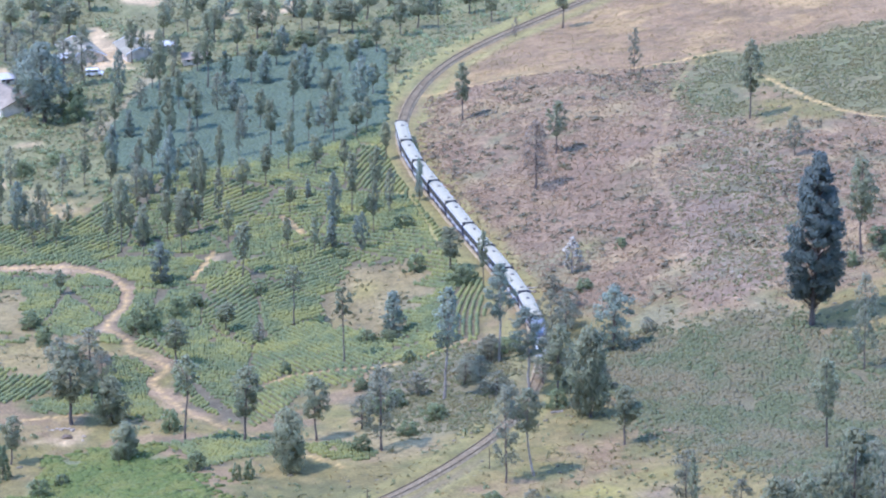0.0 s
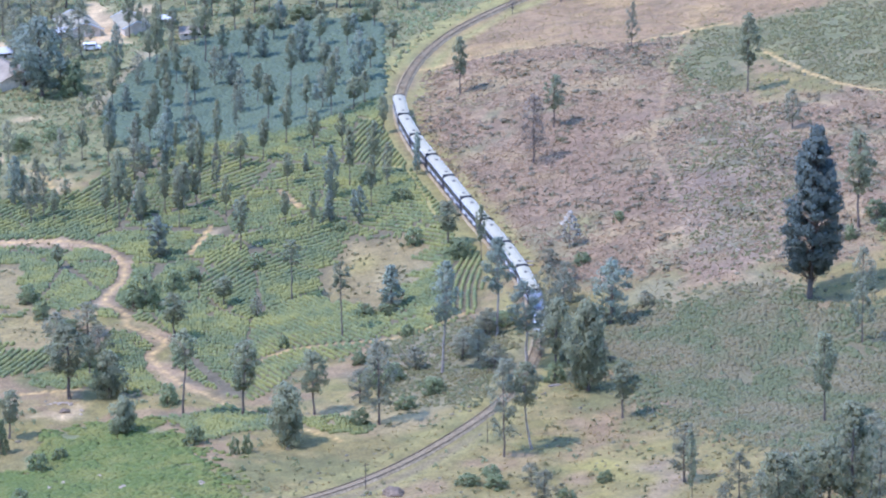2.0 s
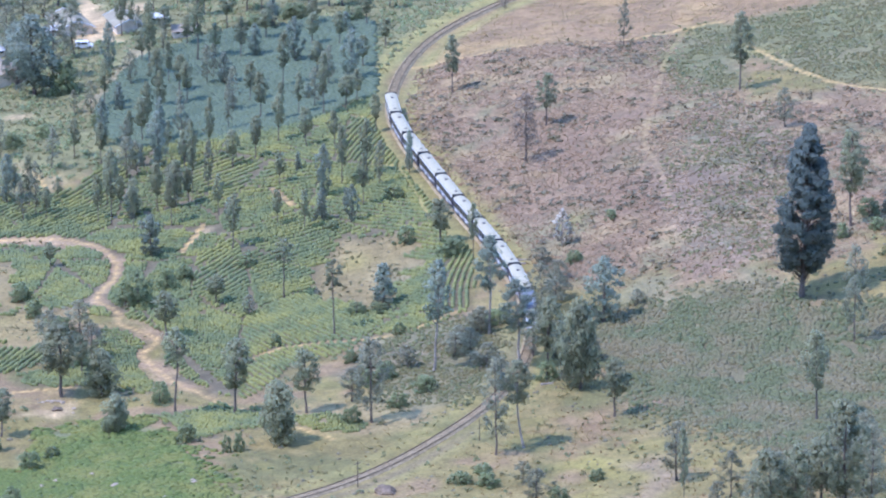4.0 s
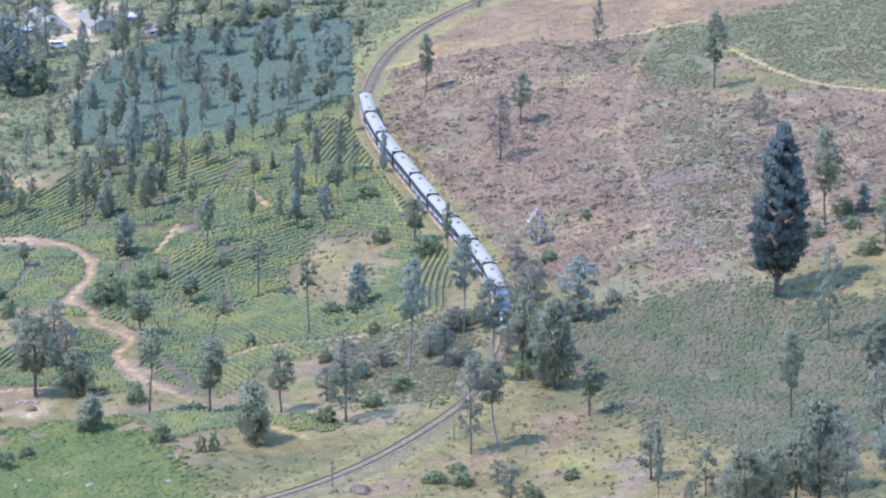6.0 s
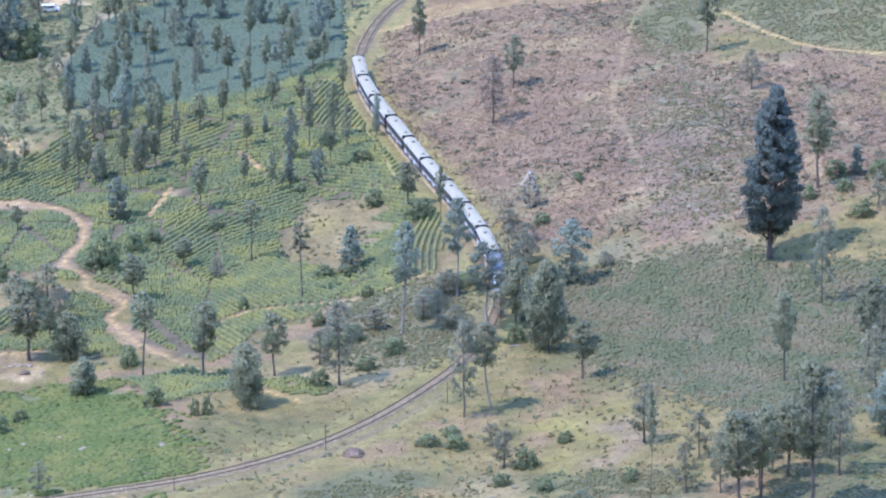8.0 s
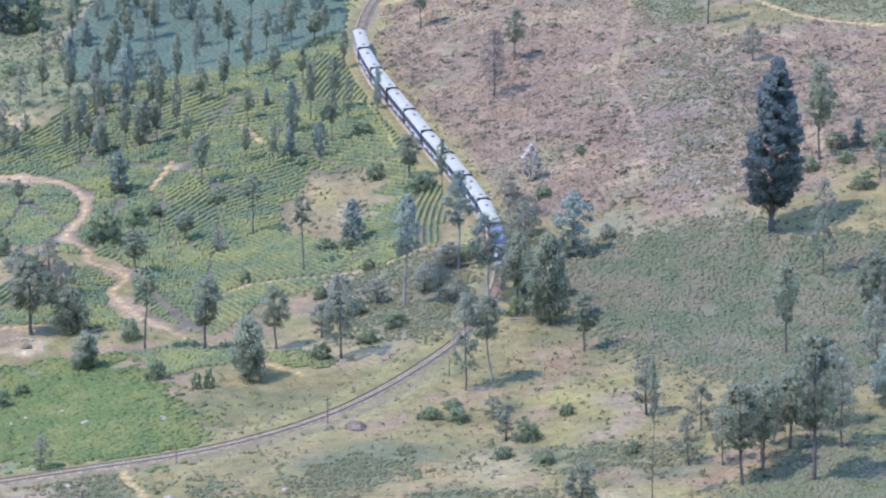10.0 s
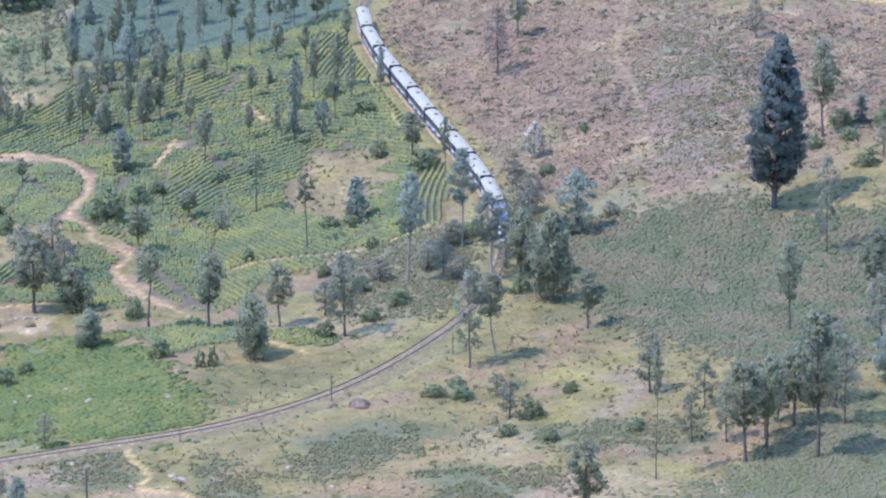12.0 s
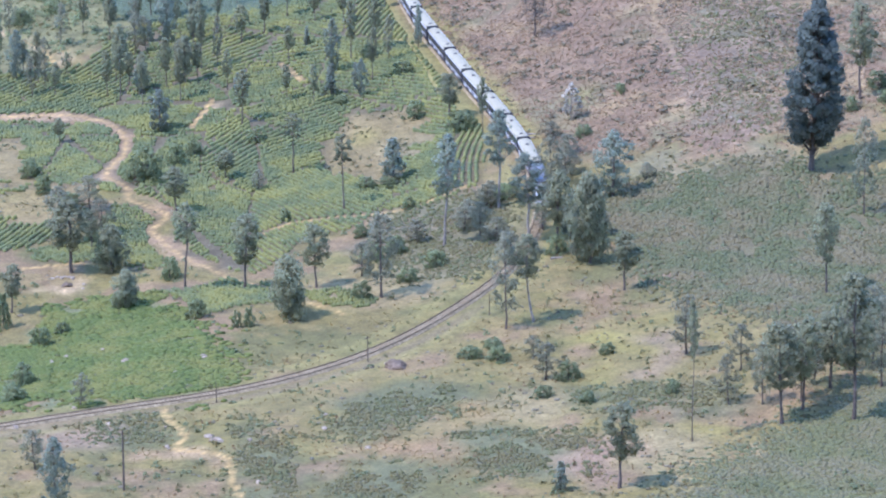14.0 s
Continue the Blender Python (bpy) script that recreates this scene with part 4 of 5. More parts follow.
plant('bush', 22.2, 843.6, 3.5, 4.5)
plant('pole', -19.8, 963.8, 15.3, 4.1)
plant('pole', -30.6, 987.5, 13.1, 4.2)
plant('silky_oak', -24.1, 909.7, 12.6, 5.4)
plant('sparse', -11.6, 901.4, 16.8, 8.3)
plant('round', -28.7, 889.6, 11.9, 7.4)
plant('silky_oak', -38.0, 913.9, 15.2, 6.5)
plant('pole', -49.3, 913.3, 17.7, 5.2)
plant('silky_oak', -72.1, 927.6, 14.8, 8.2)
plant('silky_oak', -69.0, 940.8, 8.5, 3.8)
plant('round', -64.4, 928.4, 9.3, 6.4)
plant('round', -60.2, 904.4, 7.5, 5.6)
plant('silky_oak', -82.0, 905.2, 9.6, 4.5)
plant('bush', -82.8, 896.3, 6.8, 3.2)
plant('silky_oak', -53.7, 966.6, 9.3, 5.2)
plant('bush', -60.6, 987.0, 6.5, 7.2)
plant('bush', -55.2, 996.5, 4.6, 4.7)
plant('silky_oak', -44.6, 987.4, 6.5, 4.2)
plant('sparse', -37.5, 979.0, 4.6, 3.2)
plant('bush', -84.8, 989.9, 3.9, 5.8)
plant('silky_oak', -80.5, 1014.1, 5.5, 2.6)
plant('bush', -38.4, 884.8, 3.4, 1.9)
plant('bush', -36.1, 885.1, 3.7, 2.3)
plant('bush', -46.0, 893.3, 3.6, 4.2)
plant('bush', -52.8, 922.5, 4.3, 4.4)
plant('bush', -15.4, 900.7, 3.4, 4.3)
plant('bush', -5.8, 1013.4, 3.7, 4.7)
plant('bush', 3.6, 1002.6, 3.7, 7.1)
plant('bush', -38.9, 1008.3, 3.1, 4.0)
plant('bush', -21.5, 1027.8, 1.9, 4.3)
plant('bush', -8.4, 1042.6, 2.8, 4.4)
plant('bush', -15.9, 1055.8, 2.6, 4.4)
plant('bush', -31.6, 960.4, 2.4, 2.9)
plant('bush', -6.7, 957.5, 2.4, 2.9)
plant('bush', -15.4, 975.1, 2.4, 4.6)
plant('bush', -10.8, 973.7, 2.1, 4.6)
plant('dark', -93.3, 1141.7, 19.7, 11.3)
plant('bush', -86.0, 1142.5, 7.9, 8.0)
plant('dark', -98.0, 1150.9, 15.3, 8.0)
plant('sparse', -90.2, 1154.5, 16.7, 8.0)
plant('sparse', -86.2, 1174.2, 12.7, 7.5)
plant('sparse', -103.2, 1179.5, 12.8, 6.8)
plant('sparse', -107.6, 1202.8, 10.1, 7.0)
plant('sparse', -101.5, 1213.4, 10.2, 7.0)
plant('sparse', -97.0, 1218.9, 8.0, 5.6)
plant('silky_oak', -76.0, 1195.4, 11.0, 3.7)
plant('silky_oak', -73.9, 1198.9, 8.1, 2.1)
plant('silky_oak', -67.0, 1153.6, 17.6, 3.9)
plant('silky_oak', -63.7, 1126.0, 14.4, 3.8)
plant('silky_oak', -88.8, 1207.7, 7.4, 3.9)
plant('silky_oak', -63.9, 1227.5, 9.3, 3.6)
plant('silky_oak', -56.2, 1166.3, 19.5, 4.4)
plant('silky_oak', -59.3, 1138.8, 9.1, 3.9)
plant('dark', -32.6, 1158.7, 11.2, 4.4)
plant('silky_oak', -16.0, 1190.2, 9.0, 3.8)
plant('silky_oak', -24.9, 1108.1, 15.0, 3.3)
plant('silky_oak', -45.8, 1166.5, 10.1, 3.4)
plant('silky_oak', -40.4, 1183.6, 7.7, 3.6)
plant('silky_oak', -35.0, 1137.4, 13.5, 3.1)
plant('dark', -19.0, 1136.3, 12.4, 4.9)
plant('silky_oak', -1.1, 1217.7, 10.6, 2.5)
plant('silky_oak', -35.2, 1221.3, 9.0, 3.1)
plant('silky_oak', -42.2, 1208.9, 11.0, 3.5)
plant('silky_oak', -10.5, 1210.1, 9.2, 4.1)
plant('silky_oak', -25.8, 1214.3, 9.4, 5.2)
plant('silky_oak', -30.7, 1215.8, 9.4, 4.1)
plant('silky_oak', -50.3, 1195.3, 10.1, 4.1)
plant('silky_oak', -46.0, 1211.3, 9.4, 5.2)
plant('silky_oak', -22.3, 1214.0, 8.8, 5.2)
plant('silky_oak', -6.2, 1221.1, 9.4, 5.2)
plant('silky_oak', 12.1, 1215.6, 8.7, 4.2)
plant('leafless', 17.6, 1193.9, 5.7, 1.9)
plant('silky_oak', -62.5, 1114.9, 12.3, 2.9)
plant('silky_oak', -50.0, 1083.4, 14.3, 2.6)
plant('silky_oak', -52.4, 1056.6, 16.8, 2.7)
plant('silky_oak', -55.6, 1048.7, 11.3, 3.6)
plant('silky_oak', -69.5, 1044.3, 16.9, 3.4)
plant('dark', -93.6, 1063.8, 11.3, 3.8)
plant('silky_oak', -97.5, 1067.9, 15.3, 2.0)
plant('silky_oak', -82.6, 1065.1, 5.2, 2.4)
plant('dark', -61.0, 1081.0, 13.3, 4.1)
plant('silky_oak', -74.3, 1087.2, 9.7, 3.0)
plant('silky_oak', -59.7, 1048.6, 11.7, 3.1)
plant('sparse', -65.6, 1075.6, 8.6, 3.7)
plant('silky_oak', -30.7, 1110.7, 10.1, 2.5)
plant('silky_oak', -19.8, 1053.9, 13.7, 3.1)
plant('silky_oak', -14.6, 1060.1, 13.1, 3.1)
plant('silky_oak', -33.5, 1058.3, 7.7, 2.7)
plant('sparse', -11.7, 1052.6, 10.3, 3.1)
plant('silky_oak', -33.1, 1031.8, 7.8, 2.3)
plant('dark', -5.2, 1059.9, 9.6, 2.2)
plant('silky_oak', -42.3, 1019.1, 11.9, 3.6)
plant('dark', -59.6, 1019.3, 9.4, 5.5)
plant('sparse', -27.1, 1115.9, 9.6, 3.8)
plant('silky_oak', -39.3, 1111.4, 11.1, 3.8)
plant('sparse', -46.1, 1120.4, 11.2, 3.5)
plant('dark', -49.0, 1144.4, 8.1, 3.9)
plant('silky_oak', -88.3, 1058.7, 12.3, 2.7)
plant('silky_oak', -80.7, 1092.0, 9.4, 2.8)
plant('sparse', -85.3, 1085.3, 10.1, 3.8)
plant('silky_oak', -28.3, 1085.2, 9.3, 3.3)
plant('silky_oak', -39.5, 1079.2, 10.0, 3.2)
plant('silky_oak', -44.3, 1074.8, 8.5, 3.7)
plant('silky_oak', -21.9, 1082.7, 8.5, 2.8)
plant('silky_oak', -34.8, 1091.9, 11.0, 3.2)
plant('sparse', -56.8, 1099.0, 11.8, 3.8)
plant('silky_oak', -65.9, 1102.0, 10.3, 3.4)
plant('silky_oak', -19.9, 1113.3, 7.9, 4.4)
plant('silky_oak', -46.2, 1041.7, 9.1, 2.5)
plant('silky_oak', -55.2, 1077.8, 9.3, 2.8)
plant('silky_oak', -94.3, 1230.9, 8.1, 7.1)
plant('silky_oak', -69.6, 1220.2, 9.4, 4.1)
plant('silky_oak', -56.5, 1210.8, 9.4, 5.2)
plant('silky_oak', -108.4, 1229.4, 8.8, 5.7)
plant('silky_oak', -69.3, 1164.6, 8.3, 3.6)
plant('tall_pale', 0.3, 931.5, 23.3, 5.9)
plant('tall_pale', 11.2, 951.1, 20.3, 5.8)
plant('tall_pale', 16.7, 928.6, 18.2, 6.4)
plant('slim', -72.7, 1125.8, 6.9, 3.1)
plant('slim', -23.6, 1032.6, 7.2, 3.6)
plant('slim', -10.0, 977.1, 9.0, 5.5)
plant('slim', -65.3, 1049.0, 8.2, 3.9)
plant('slim', -29.7, 1067.5, 4.4, 2.0)
plant('slim', -43.7, 1040.2, 4.3, 2.4)
plant('slim', -55.3, 1103.9, 4.0, 2.6)
plant('slim', -46.4, 1123.0, 4.6, 2.3)
plant('slim', -20.8, 1184.8, 5.1, 3.6)
plant('slim', -12.9, 938.9, 5.5, 3.8)
plant('sparse', -68.0, 1075.0, 9.9, 4.8)
plant('sparse', -56.2, 1049.0, 10.9, 4.7)
plant('sparse', -86.5, 1053.4, 12.5, 3.3)
plant('slim', -22.5, 1186.1, 4.1, 2.7)
plant('sparse', 24.5, 963.6, 9.6, 5.1)
plant('sparse', 19.4, 936.1, 9.3, 6.6)
plant('sparse', 9.6, 951.7, 5.9, 5.0)
plant('dark', 24.8, 931.7, 9.3, 5.5)
plant('sparse', 30.3, 929.9, 5.8, 5.5)
plant('bush', 21.9, 921.3, 3.7, 4.4)
plant('sparse', 7.3, 934.7, 7.0, 5.5)
plant('sparse', 13.1, 916.0, 6.9, 5.4)
plant('sparse', 4.0, 939.5, 4.7, 6.6)
plant('bush', -9.2, 930.5, 3.5, 5.5)
plant('bush', -13.6, 927.9, 3.5, 5.0)
plant('sparse', -4.9, 936.0, 4.7, 5.5)
plant('bush', -1.5, 920.3, 2.9, 5.4)
plant('bush', -16.1, 945.1, 2.6, 4.0)
plant('sparse', -15.6, 915.9, 6.9, 5.4)
plant('bush', -6.9, 911.1, 2.9, 4.3)
plant('sparse', 40.7, 958.6, 3.6, 3.4)
plant('bush', 9.8, 859.2, 2.7, 4.5)
plant('bush', 5.2, 861.2, 2.2, 5.1)
plant('bush', 8.9, 867.7, 1.6, 4.1)
plant('bush', 29.6, 856.7, 2.2, 3.1)
plant('sparse', 16.5, 859.7, 4.4, 4.1)
plant('bush', 17.5, 832.7, 2.1, 4.0)
plant('bush', 40.1, 829.1, 1.6, 3.0)
plant('bush', 40.0, 826.0, 1.6, 2.6)
plant('sparse', 64.2, 822.1, 11.0, 5.9)
plant('sparse', 60.7, 827.6, 9.5, 5.4)
plant('sparse', 75.2, 830.5, 14.8, 6.9)
plant('sparse', 70.5, 827.6, 13.7, 5.9)
plant('dark', 74.6, 842.0, 9.6, 5.5)
plant('sparse', 49.3, 817.8, 9.4, 4.4)
plant('bush', 25.2, 826.4, 2.1, 3.5)
plant('bush', -75.0, 884.0, 3.4, 4.2)
plant('bush', -76.3, 861.4, 3.8, 5.1)
plant('bush', -77.3, 849.0, 3.2, 6.1)
plant('sparse', -64.5, 840.3, 6.4, 4.0)
plant('bush', -71.2, 890.6, 2.3, 3.2)
plant('sparse', -75.1, 944.4, 11.8, 7.8)
plant('sparse', -71.1, 967.0, 7.2, 6.8)
plant('bush', -63.0, 985.3, 3.7, 4.2)
plant('bush', -75.6, 966.7, 3.6, 6.8)
plant('sparse', -67.8, 952.3, 7.1, 5.6)
plant('bush', -81.0, 978.2, 3.6, 4.6)
plant('bush', -51.7, 1002.4, 3.1, 4.2)
plant('silky_oak', -68.3, 1054.9, 7.7, 2.7)
plant('bush', -69.1, 945.2, 2.4, 4.0)
plant('sparse', -89.0, 1050.6, 9.1, 3.6)
plant('silky_oak', -84.0, 1049.5, 7.6, 2.4)
plant('silky_oak', -92.1, 1066.8, 7.7, 2.7)
plant('sparse', -69.1, 1090.9, 9.4, 3.4)
plant('sparse', -97.6, 1096.4, 9.4, 3.8)
plant('bush', -88.3, 1109.7, 2.7, 5.2)
plant('bush', -95.6, 1103.4, 3.3, 5.1)
plant('bush', -77.1, 1116.3, 2.7, 3.9)
plant('sparse', -79.0, 1125.2, 8.0, 3.5)
plant('sparse', -71.0, 1145.9, 8.1, 3.6)
plant('sparse', -82.9, 1125.7, 5.7, 2.9)
plant('silky_oak', -59.3, 1180.2, 7.6, 3.6)
plant('silky_oak', -52.0, 1169.1, 8.3, 3.0)
plant('silky_oak', -65.1, 1187.8, 8.4, 3.6)
plant('dark', -42.4, 1167.4, 8.3, 3.6)
plant('silky_oak', -29.1, 1174.1, 8.3, 3.6)
plant('dark', -39.2, 1193.2, 7.6, 4.1)
plant('silky_oak', -22.2, 1171.7, 8.3, 3.6)
plant('silky_oak', -11.3, 1166.7, 6.6, 3.6)
plant('silky_oak', -17.4, 1117.0, 7.9, 2.9)
plant('sparse', -24.2, 1134.5, 9.7, 3.9)
plant('silky_oak', -27.1, 1146.8, 8.1, 3.6)
plant('silky_oak', -42.4, 1128.2, 9.7, 2.9)
plant('silky_oak', -56.9, 1129.8, 9.7, 3.5)
plant('sparse', -53.0, 1144.9, 9.8, 3.9)
plant('silky_oak', -16.5, 1146.8, 8.1, 3.6)
plant('dark', -37.6, 1236.0, 8.7, 5.3)
plant('dark', -54.9, 1240.2, 7.9, 4.2)
plant('silky_oak', -48.8, 1230.0, 8.6, 4.8)
plant('silky_oak', -60.4, 1235.8, 8.7, 4.2)
plant('dark', -26.2, 1235.1, 9.6, 6.3)
plant('silky_oak', -19.0, 1229.7, 9.6, 5.3)
plant('silky_oak', -11.9, 1233.3, 8.7, 5.3)
plant('dark', -3.4, 1237.0, 9.6, 4.2)
plant('silky_oak', 6.6, 1236.0, 8.1, 5.7)
plant('silky_oak', -29.5, 1193.2, 6.7, 4.1)
plant('bush', -19.9, 1197.7, 3.6, 6.9)
plant('bush', -33.9, 1202.8, 3.6, 8.3)
plant('bush', -42.0, 1196.7, 2.9, 6.9)
plant('sparse', -69.1, 1238.2, 7.0, 3.8)
plant('silky_oak', -90.1, 1252.7, 7.5, 5.8)
plant('silky_oak', -103.7, 1241.7, 8.9, 7.2)
plant('dark', -98.4, 1247.2, 7.4, 7.2)
plant('sparse', -64.6, 1172.5, 8.6, 2.3)
plant('dark', -74.8, 1100.1, 11.1, 3.1)
plant('dark', -61.8, 1099.6, 10.9, 3.3)
plant('silky_oak', -56.2, 1038.3, 11.6, 3.0)
plant('dark', -55.4, 1083.4, 7.3, 2.8)
plant('silky_oak', -65.2, 1109.8, 11.6, 3.2)
plant('silky_oak', -15.0, 1040.2, 11.9, 2.7)
plant('slim', -18.6, 1040.3, 4.3, 2.2)
plant('silky_oak', -57.4, 1058.8, 7.2, 2.8)
plant('sparse', -51.9, 1153.5, 7.9, 2.7)
plant('slim', -28.8, 1124.0, 4.1, 2.3)
plant('silky_oak', -53.0, 1050.3, 8.5, 2.7)
plant('silky_oak', -76.2, 1129.2, 11.3, 3.4)
plant('silky_oak', -27.3, 1027.8, 9.0, 2.4)
plant('slim', -65.4, 1083.9, 5.5, 2.3)
plant('silky_oak', -59.5, 1089.6, 8.6, 2.1)
plant('dark', -77.0, 1161.5, 11.3, 3.0)
plant('slim', -70.5, 1072.5, 5.5, 2.3)
plant('sparse', -71.3, 1187.1, 9.2, 2.7)
plant('silky_oak', -71.3, 1059.6, 11.3, 2.6)
plant('silky_oak', -12.7, 1091.8, 8.8, 2.7)
plant('silky_oak', -34.8, 1107.9, 9.2, 2.1)
plant('silky_oak', -62.1, 1146.7, 10.3, 2.7)
plant('silky_oak', -68.4, 1096.5, 9.4, 2.1)
plant('dark', -17.4, 1030.6, 8.6, 2.6)
plant('dark', -23.6, 1047.2, 11.8, 3.2)
plant('silky_oak', -64.3, 1037.1, 12.0, 2.9)
plant('sparse', -46.5, 1104.8, 11.6, 2.4)
plant('silky_oak', -72.5, 1047.6, 10.5, 2.4)
plant('sparse', -49.0, 1059.3, 11.6, 2.7)

# tangled growth on both sides of the line
plant('sparse', 22.5, 992.8, 3.6, 4.8)
plant('sparse', 25.1, 981.2, 4.4, 5.4)
plant('bush', 28.9, 990.9, 2.2, 4.4)
plant('sparse', 26.0, 969.0, 5.2, 6.0)
plant('bush', 13.3, 956.9, 3.2, 5.4)
plant('sparse', 8.7, 953.6, 4.6, 6.0)
plant('sparse', 5.3, 945.6, 4.2, 6.4)
plant('sparse', 10.5, 930.0, 5.0, 6.6)
plant('sparse', 25.5, 938.5, 5.0, 5.4)
plant('silky_oak', 87.3, 893.7, 15.5, 6.2)
plant('sparse', 86.7, 867.8, 13.5, 6.4)
plant('sparse', 90.7, 901.4, 12.0, 5.6)
plant('dark', 85.9, 841.4, 12.0, 6.6)
plant('slim', 93.4, 989.4, 6.2, 3.6)
plant('bush', 97.5, 984.0, 4.0, 5.0)
plant('bush', 90.0, 980.0, 2.4, 4.4)
plant('sparse', 96.0, 968.0, 6.5, 5.0)
plant('bush', 92.5, 962.5, 3.0, 5.2)


# ---- railway ----
def along(s):
    """Place and heading of the line after s metres."""
    i = min(max(s / RAIL_STEP, 0), len(RAILS) - 1.001)
    k = int(i)
    p, t = RAILS[k] + (RAILS[k + 1] - RAILS[k]) * (i - k), RAILS[min(k + 2, len(RAILS) - 1)] - RAILS[max(k - 1, 0)]
    return p, t / np.linalg.norm(t)


RAIL_STEP = float(np.linalg.norm(np.diff(RAILS, axis=0), axis=1).mean())
RAIL_LENGTH = RAIL_STEP * (len(RAILS) - 1)


def drawn(profile_points, step, material, name, rough=0.0):
    """A section drawn along the line."""
    rows = []
    for s in np.arange(0, RAIL_LENGTH, step):
        p, t = along(s)
        n = np.array((-t[1], t[0]))
        rows.append([(p[0] + n[0] * u + rng.normal(0, rough), p[1] + n[1] * u + rng.normal(0, rough), w + rng.normal(0, rough * 0.4)) for u, w in profile_points])
    v = np.array(rows)
    k = len(profile_points)
    i = np.arange(len(rows) * k).reshape(-1, k)
    f = np.stack([i[:-1, :-1], i[:-1, 1:], i[1:, 1:], i[1:, :-1]], -1).reshape(-1, 4)
    return quick_mesh(name, v.reshape(-1, 3), f, material, rough > 0)


railway = tagged(new("railway_track", None), "single railway track on brown stone ballast", "railway", "", "structure")
child("ballast", drawn([(-1.55, -0.1), (-1.3, 0.2), (-1.12, 0.34), (0, 0.32), (1.12, 0.34), (1.3, 0.2), (1.55, -0.1)], 0.8, BALLAST, "ballast", 0.06), railway)
for side in (-0.84, 0.84):
    child("rail", drawn([(side - 0.07, 0.42), (side - 0.04, 0.58), (side + 0.04, 0.58), (side + 0.07, 0.42)], 1.0, RAIL, "rail"), railway)
box = np.array([(x, y, z) for x in (-1, 1) for y in (-1, 1) for z in (0, 1)], float)
box_faces = np.array([(0, 1, 3, 2), (4, 6, 7, 5), (0, 4, 5, 1), (2, 3, 7, 6), (1, 5, 7, 3)])
ties = [along(s) for s in np.arange(0.3, RAIL_LENGTH, 0.68)]
tx, ty = np.array([p[0] for p, t in ties]), np.array([p[1] for p, t in ties])
turns = np.array([math.atan2(t[1], t[0]) for p, t in ties])
sleepers = strew("sleepers", (box, box_faces), tx, ty, (0.11 + 0 * tx, 1.1 + 0 * tx), 0.12, SLEEPER, "", "", 0.02, turns, 0, np.full(len(tx), 0.30))
sleepers.parent = railway

# ---- train ----
def section(width, foot, eave, crown, n=7):
    """Outline of a carriage: straight sides and an arched roof."""
    side = [(-width / 2, foot), (-width / 2 * 1.01, (foot + eave) / 2), (-width / 2, eave)]
    roof = [(-width / 2 * math.cos(math.pi * i / n), eave + (crown - eave) * math.sin(math.pi * i / n) ** 0.75) for i in range(1, n)]
    return side + roof + [(-p[0], p[1]) for p in side[::-1]]


def loft(outline, stations):
    """A closed body: the outline at each station (place along, scale of width, drop of the top)."""
    bm = bmesh.new()
    rings = []
    for s, k, drop in stations:
        top = max(p[1] for p in outline)
        foot = min(p[1] for p in outline)
        rings.append([bm.verts.new((s, u * k, foot + (w - foot) * (1 - drop / (top - foot)))) for u, w in outline])
    n = len(outline)
    for a, b in zip(rings, rings[1:]):
        for i in range(n):
            bm.faces.new((a[i], a[(i + 1) % n], b[(i + 1) % n], b[i]))
    bm.faces.new(rings[0][::-1])
    bm.faces.new(rings[-1])
    bmesh.ops.recalc_face_normals(bm, faces=bm.faces)
    return bm


def block(x0, x1, y0, y1, z0, z1, bevel=0.0):
    bm = bmesh.new()
    bmesh.ops.create_cube(bm, size=1, matrix=Matrix.Translation(((x0 + x1) / 2, (y0 + y1) / 2, (z0 + z1) / 2)) @ Matrix.Diagonal((x1 - x0, y1 - y0, z1 - z0, 1)))
    if bevel:
        bmesh.ops.bevel(bm, geom=bm.edges[:], offset=bevel, segments=2, affect="EDGES", profile=0.6)
    return bm


def wheelset(parent, x):
    bogie = part("bogie", block(x - 1.45, x + 1.45, -1.05, 1.05, 0.62, 1.02, 0.05), STEEL, parent)
    for dx in (-0.95, 0.95):
        for side in (-0.84, 0.84):
            bm = bmesh.new()
            bmesh.ops.create_cone(bm, cap_ends=True, segments=16, radius1=0.43, radius2=0.43, depth=0.13, matrix=Matrix.Translation((x + dx, side, 1.0)) @ Matrix.Rotation(math.pi / 2, 4, "X"))
            part("wheel", bm, STEEL, bogie)


CAR, PITCH, WIDE = 15.3, 16.0, 2.62


def sides_of(parent, half, first, last, doors, white):
    """Window band, panes, doors, pale stripes and lower panels on both sides."""
    y = WIDE / 2
    for s in (-1, 1):
        a, b = sorted((s * y, s * (y + 0.025)))
        part("stripe", block(-half + 0.1, half - 0.1, a, b, 3.42, 3.62), WHITE, parent, "white stripe under the roof edge")
        part("stripe", block(-half + 0.1, half - 0.1, a, b, 1.78, 1.98), WHITE, parent, "white stripe below the windows")
        for k in range(6):
            u = first + (last - first) * k / 5
            part("pane", block(u - 0.62, u + 0.62, a, b + 0.012 if s > 0 else b, 2.18, 3.12), GLASS, parent, "dark window pane")
            if white and k % 2 == 0:
                part("lower_panel", block(u - 0.95, u + 0.55, a, b, 1.24, 1.72), WHITE, parent, "white lower side panel")
        for u in doors:
            door = part("door", block(u - 0.42, u + 0.42, a, b, 1.25, 3.2), STEEL, parent, "grey carriage door")
            part("door_pane", block(u - 0.24, u + 0.24, a - (0.008 if s < 0 else 0), b + (0.008 if s > 0 else 0), 2.3, 3.0), GLASS, door)


